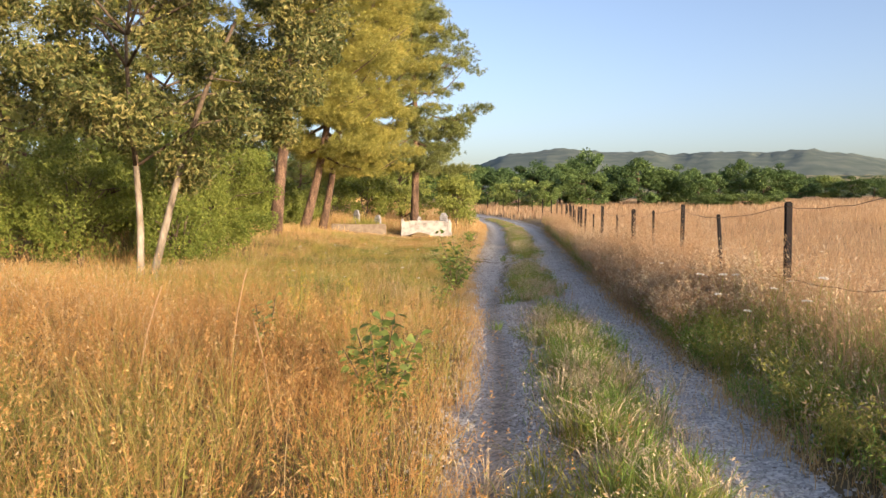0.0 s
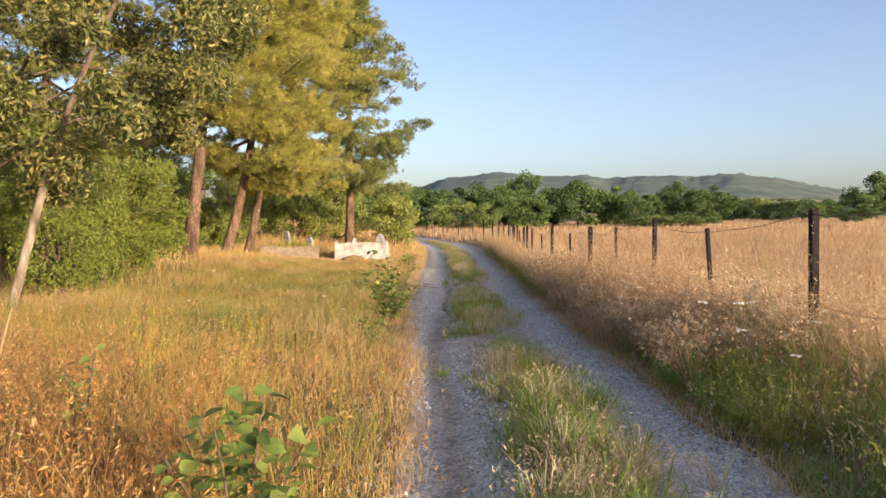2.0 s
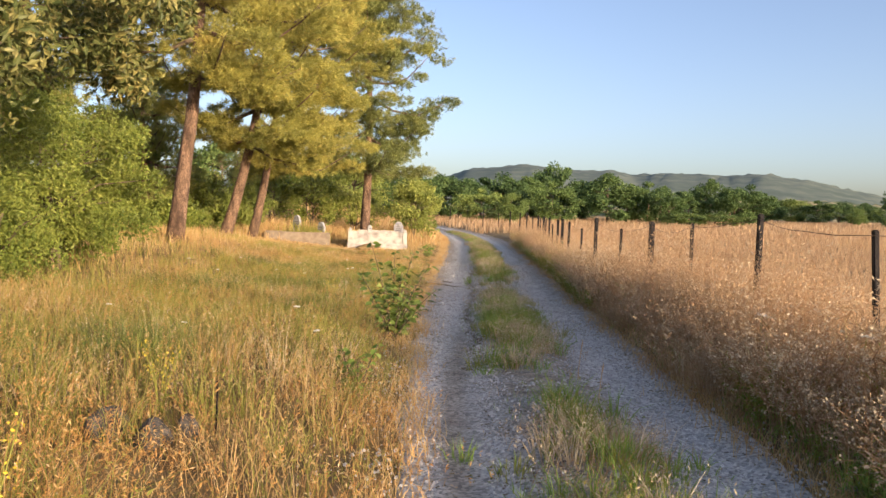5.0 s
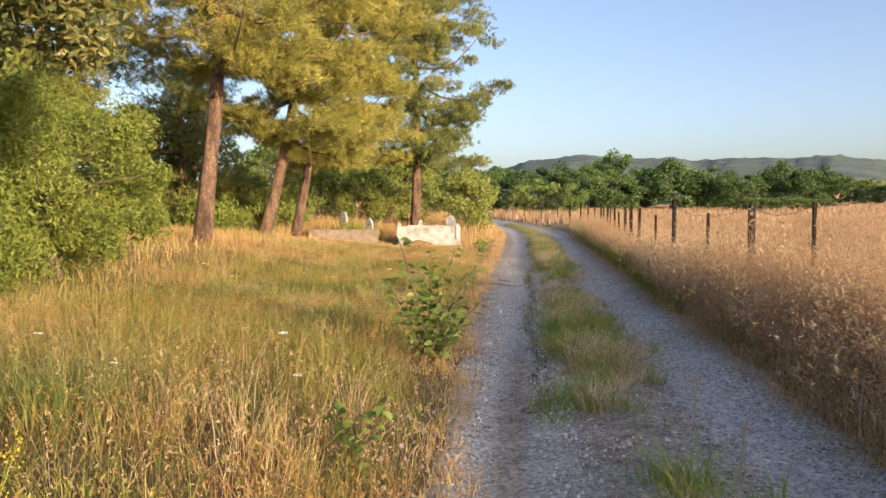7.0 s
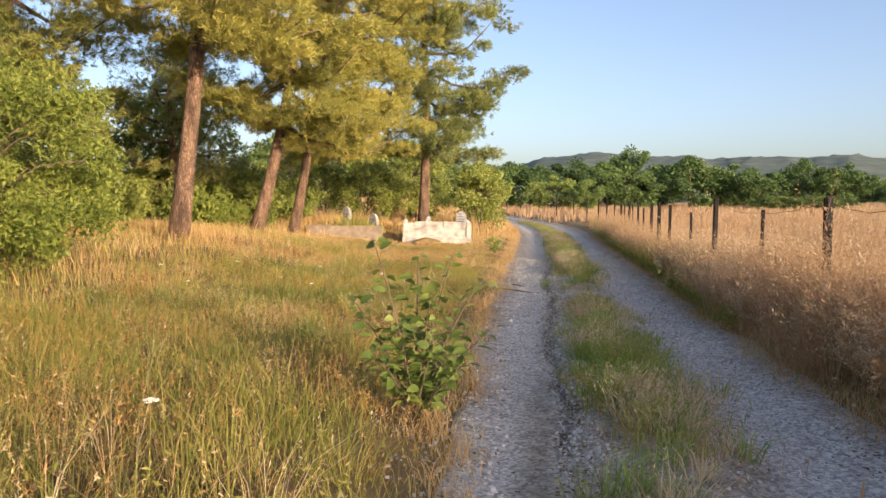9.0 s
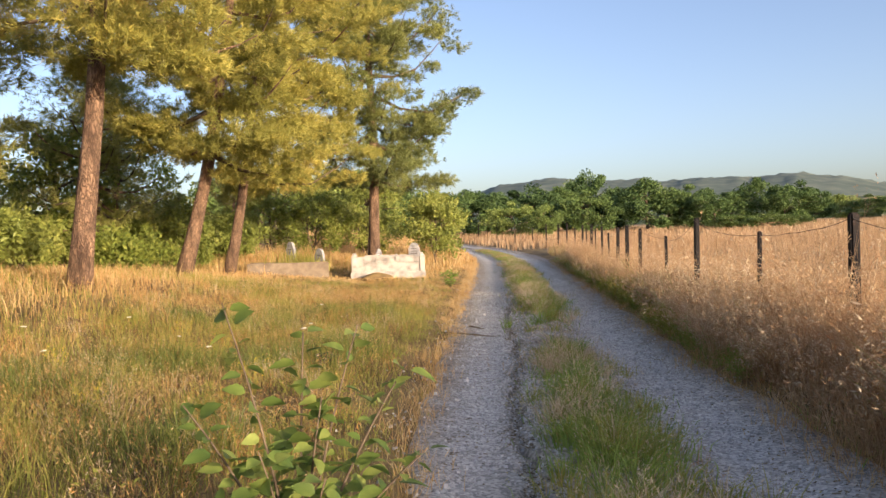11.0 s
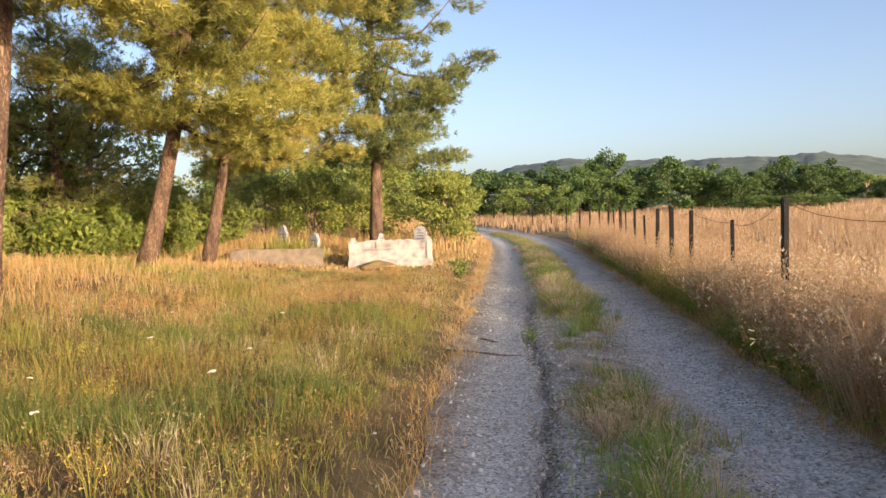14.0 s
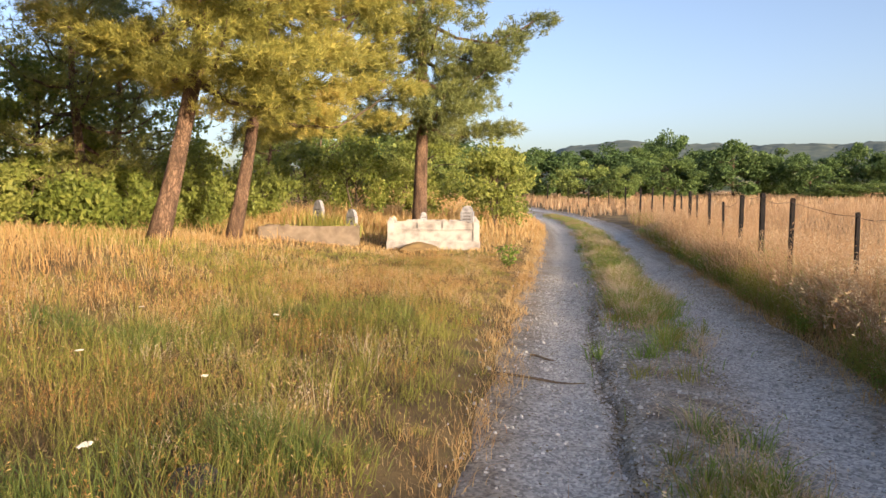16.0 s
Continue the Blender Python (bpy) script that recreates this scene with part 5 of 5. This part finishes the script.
    grass("meadow_grass", "dry golden meadow grass with seed heads", x[~gm], y[~gm], left_height(x, y)[~gm], 0.0042 + 0.00025 * far(y)[~gm], M_GOLD, 0.5, heads=0.35, head_size=0.07, head_count=3, seed=3)
    grass("green_meadow_grass", "green and yellowing meadow grass", x[gm], y[gm], left_height(x, y)[gm] * 0.8, 0.005 + 0.00025 * far(y)[gm], M_GREEN, 0.45, seed=4)
    y = r.uniform(36, 95, 22000)
    x = left_edge(y) + 0.2 - 9 * r.uniform(size=len(y)) ** 1.3
    grass("meadow_grass", "dry golden grass on the far meadow", x, y, left_height(x, y) * 1.05, 0.016 + 0.0003 * far(y), M_GOLD, 0.3, heads=0.2, head_size=0.1, head_count=3, seed=5)
    # low leafy weeds among the meadow grass
    cy = 3 + 30 * r.uniform(size=420)
    cx = left_edge(cy) - 0.25 - 5.0 * r.uniform(size=420)
    top = left_height(cx, cy) * r.uniform(0.4, 0.95, 420)
    k = np.repeat(np.arange(420), 46)
    p = np.stack([cx[k], cy[k], np.zeros(len(k))], 1) + r.normal(size=(len(k), 3)) * np.array([0.13, 0.13, 0])
    p[:, 2] = ground_z(p[:, 0], p[:, 1]) + top[k] * r.uniform(0.15, 1, len(k))
    for name, label, mat, pick in (("meadow_weeds", "low olive-green leafy weeds in the meadow", M_GREEN, k % 2 == 0), ("meadow_weeds", "low withered brown weeds in the meadow", M_UNDER, k % 2 == 1)):
        v, f = leaf_cloud(p[pick], 0.035, r, ratio=0.4)
        tagged(mesh_part(name, v, f, mat), label, "weeds", kind="stuff")
    # short ragged fringe along both edges and the strip in the middle
    y = 2 + 45 * r.uniform(size=16000) ** 1.1
    x = np.where(r.uniform(size=len(y)) < 0.5, left_edge(y) + 0.08 + r.normal(size=len(y)) * 0.10, right_edge(y) - 0.06 + r.normal(size=len(y)) * 0.12)
    grass("verge_grass", "short dry grass fringing the track", x, y, np.full(len(y), 0.15), 0.0045 + 0.00012 * far(y), M_GOLD, 0.8, seed=6)

    def strip_keep(x, y):
        d = np.interp(y, [2, 8, 9.5, 12, 13.5, 14.6, 15.4, 19, 20, 21.5, 23, 26, 27.5, 60], [0.8, 0.8, 0.35, 0.3, 0.12, 0.2, 1, 1, 0.5, 0.7, 0.2, 0.3, 0.9, 1])
        return np.clip(d + 0.45 * wobble(x, y, 1.6, 0.3) + 0.35 * wobble(x, y, 3.9, 1.3) - 0.1, 0.0, 1)
    y = 2 + 60 * r.uniform(size=36000) ** 1.25
    x = road_c(y) + 0.02 + r.normal(size=len(y)) * 0.24 + 0.08 * wobble(y, y, 1.3, 0.2)
    k = r.uniform(size=len(y)) < strip_keep(x, y)
    x, y = x[k], y[k]
    gm = r.uniform(size=len(x)) < np.interp(y, [2, 9, 10, 15, 15.5, 20, 21, 23, 27, 60], [0.6, 0.6, 0.35, 0.35, 0.9, 0.9, 0.6, 0.4, 0.7, 0.6]) + 0.3 * wobble(x, y, 0.9, 3.0)
    grass("strip_grass", "green grass strip between the wheel ruts", x[gm], y[gm], np.full(gm.sum(), 0.15), 0.0065 + 0.0002 * far(y)[gm], M_FORB, 0.7, base=track_z, seed=7)
    grass("strip_grass", "dry grass strip between the wheel ruts", x[~gm], y[~gm], np.full((~gm).sum(), 0.17), 0.0045 + 0.0002 * far(y)[~gm], M_BROWN, 0.7, base=track_z, heads=0.3, head_size=0.04, seed=8)
    n = 1900
    cy = 2 + 45 * r.uniform(size=n) ** 1.15
    cx = road_c(cy) + 0.02 + r.normal(size=n) * 0.22 + 0.08 * wobble(cy, cy, 1.3, 0.2)
    keep = r.uniform(size=n) < strip_keep(cx, cy)
    cx, cy = cx[keep], cy[keep]
    pick = r.uniform(size=len(cx)) + 0.25 * wobble(cx, cy, 1.1, 3.0)
    tall = r.uniform(0.12, 0.3, len(cx))
    for q, lo, hi, name, label, mat, heads in ((0, -9, 0.36, "strip_tufts", "fresh green grass tufts between the wheel ruts", M_FORB, 0.0),
                                               (1, 0.36, 0.68, "strip_tufts", "yellow-green grass tufts between the wheel ruts", M_GREEN, 0.2),
                                               (2, 0.68, 9, "dry_strip_tufts", "dry straw tufts between the wheel ruts", M_STRAW, 0.6)):
        m = (pick >= lo) & (pick < hi)
        x, y, a, k = tussocks(cx[m], cy[m], 36, 0.07, r)
        grass(name, label, x, y, tall[m][k], 0.006 + 0.0002 * far(y), mat, 0.8, base=track_z, heads=heads, head_size=0.045, seed=50 + q, away=a)

    # the right verge: green foot, then tall dry stalks
    y = 2.5 + 45 * r.uniform(size=26000) ** 1.1
    u = r.uniform(size=len(y))
    x = right_edge(y) - 0.05 + 1.5 * u
    gm = r.uniform(size=len(x)) < np.clip(0.75 - 0.55 * smooth01(y, 10, 13) * (1 - smooth01(y, 19, 22)) - 0.35 * u + 0.3 * wobble(x, y, 0.9, 1.0), 0.05, 1)
    grass("verge_weeds", "green weeds and grass at the foot of the verge", x[gm], y[gm], (0.16 + 0.36 * u)[gm], 0.006 + 0.0003 * far(y)[gm], M_FORB, 0.6, seed=9)
    grass("dead_weeds", "dead brown branching weeds along the verge", x[~gm], y[~gm], (0.14 + 0.6 * u + 0.16 * (1 - u) * smooth01(y, 10.5, 12.5) * (1 - smooth01(y, 19.5, 21)))[~gm], 0.0035 + 0.0002 * far(y)[~gm], M_BROWN, 0.35, heads=0.6, head_size=0.07, seed=10)
    y = 3.5 + 50 * r.uniform(size=20000) ** 1.05
    x = right_edge(y) + 0.45 + 3.4 * r.uniform(size=len(y))

    def green_right(x, y):
        return np.clip(0.85 * (1 - smooth01(y, 10, 12.5)) * (1 - smooth01(x - right_edge(y), 0.8, 1.9)) + 0.05 + 0.3 * smooth01(y, 20, 23) * (1 - smooth01(x - right_edge(y), 0.6, 1.6)), 0, 1)
    gm = r.uniform(size=len(x)) < green_right(x, y)
    grass("field_edge_grass", "tall dry reddish grass with seed heads along the fence", x[~gm], y[~gm], right_height(x, y)[~gm], 0.003 + 0.0002 * far(y)[~gm], M_PINK, 0.5, heads=0.6, head_size=0.05, seed=11)
    grass("field_edge_weeds", "green weeds among the dry grass", x[gm], y[gm], right_height(x, y)[gm] * 0.7, 0.006 + 0.0003 * far(y)[gm], M_GREEN, 0.4, seed=12)
    n = 1500
    cy = 3.2 + 42 * r.uniform(size=n) ** 1.15
    cx = right_edge(cy) + 0.12 + 3.2 * r.uniform(size=n) ** 1.2
    pick = r.uniform(size=n)
    green = green_right(cx, cy) * 0.75
    kind = np.where(pick < green, 0, np.where(pick < 0.62, 1, np.where(pick < 0.82, 2, 3)))
    tall = right_height(cx, cy) * r.uniform(0.7, 1.25, n) * np.where(kind == 0, 0.75, 1.0)
    for q, name, label, mat, per, wide, heads, hs in (
            (0, "verge_tufts", "green grass tufts at the foot of the verge", M_FORB, 30, 0.006, 0.0, 0.05),
            (1, "reddish_tufts", "reddish dry grass tufts with seed heads along the fence", M_PINK, 26, 0.0042, 0.8, 0.075),
            (2, "straw_verge_tufts", "pale straw-coloured tufts along the fence", M_STRAW, 20, 0.0044, 0.8, 0.08),
            (3, "brown_verge_tufts", "dead brown weed tufts along the fence", M_BROWN, 26, 0.0046, 0.7, 0.07)):
        m = kind == q
        x, y, a, k = tussocks(cx[m], cy[m], per, 0.11, r)
        grass(name, label, x, y, tall[m][k], wide + 0.0002 * far(y), mat, 0.6, heads=heads, head_size=hs, head_count=6, seed=40 + q, away=a)
    # a dense stand of tall dry weeds before the fence posts
    y = 10.5 + 34 * r.uniform(size=9000) ** 1.1
    x = fence_x(y) - 0.12 - 0.75 * r.uniform(size=len(y))
    k = x > right_edge(y) + 0.1
    x, y = x[k], y[k]
    grass("fence_weeds", "dense tall rusty dry weeds in front of the fence", x, y, 0.86 + 0.16 * wobble(x, y, 1.3, 0.6), 0.0036 + 0.0002 * far(y), M_PINK, 0.45, heads=0.6, head_size=0.05, seed=23)
    # the field beyond the fence
    y = 6 + 60 * r.uniform(size=38000)
    x = right_edge(y) + 3.6 + (4 + 0.55 * y) * r.uniform(size=len(y)) ** 1.2
    grass("field_grass", "dry pinkish-golden grass covering the field", x, y, right_height(x, y), 0.007 + 0.0003 * far(y), M_PINK, 0.35, heads=0.3, head_size=0.09, head_count=3, seed=13)
    # thin grass that carries the meadow and the field on, out of the way
    x, y = r.uniform(-34, 44, 46000), r.uniform(-22, 60, 46000)
    out = (np.abs(x - road_c(y)) > 1.7) & ((y < 3.5) | (x < left_edge(y) - 6) | (x > right_edge(y) + 6 + 0.3 * y))
    x, y = x[out], y[out]
    grass("outer_grass", "dry golden grass farther out on both sides", x, y, np.full(len(x), 0.42), np.full(len(x), 0.016), M_GOLD, 0.5, seed=22)
    y = 60 + 130 * r.uniform(size=42000) ** 1.3
    x = right_edge(np.minimum(y, 100)) - 12 + (30 + 0.75 * y) * r.uniform(size=len(y))
    k = np.abs(x - road_c(y)) > 1.6
    x, y = x[k], y[k]
    grass("field_grass", "dry pinkish-golden grass on the far field", x, y, np.full(len(y), 0.6), 0.03 + 0.0006 * far(y), M_PINK, 0.2, seed=14)


all_grass()
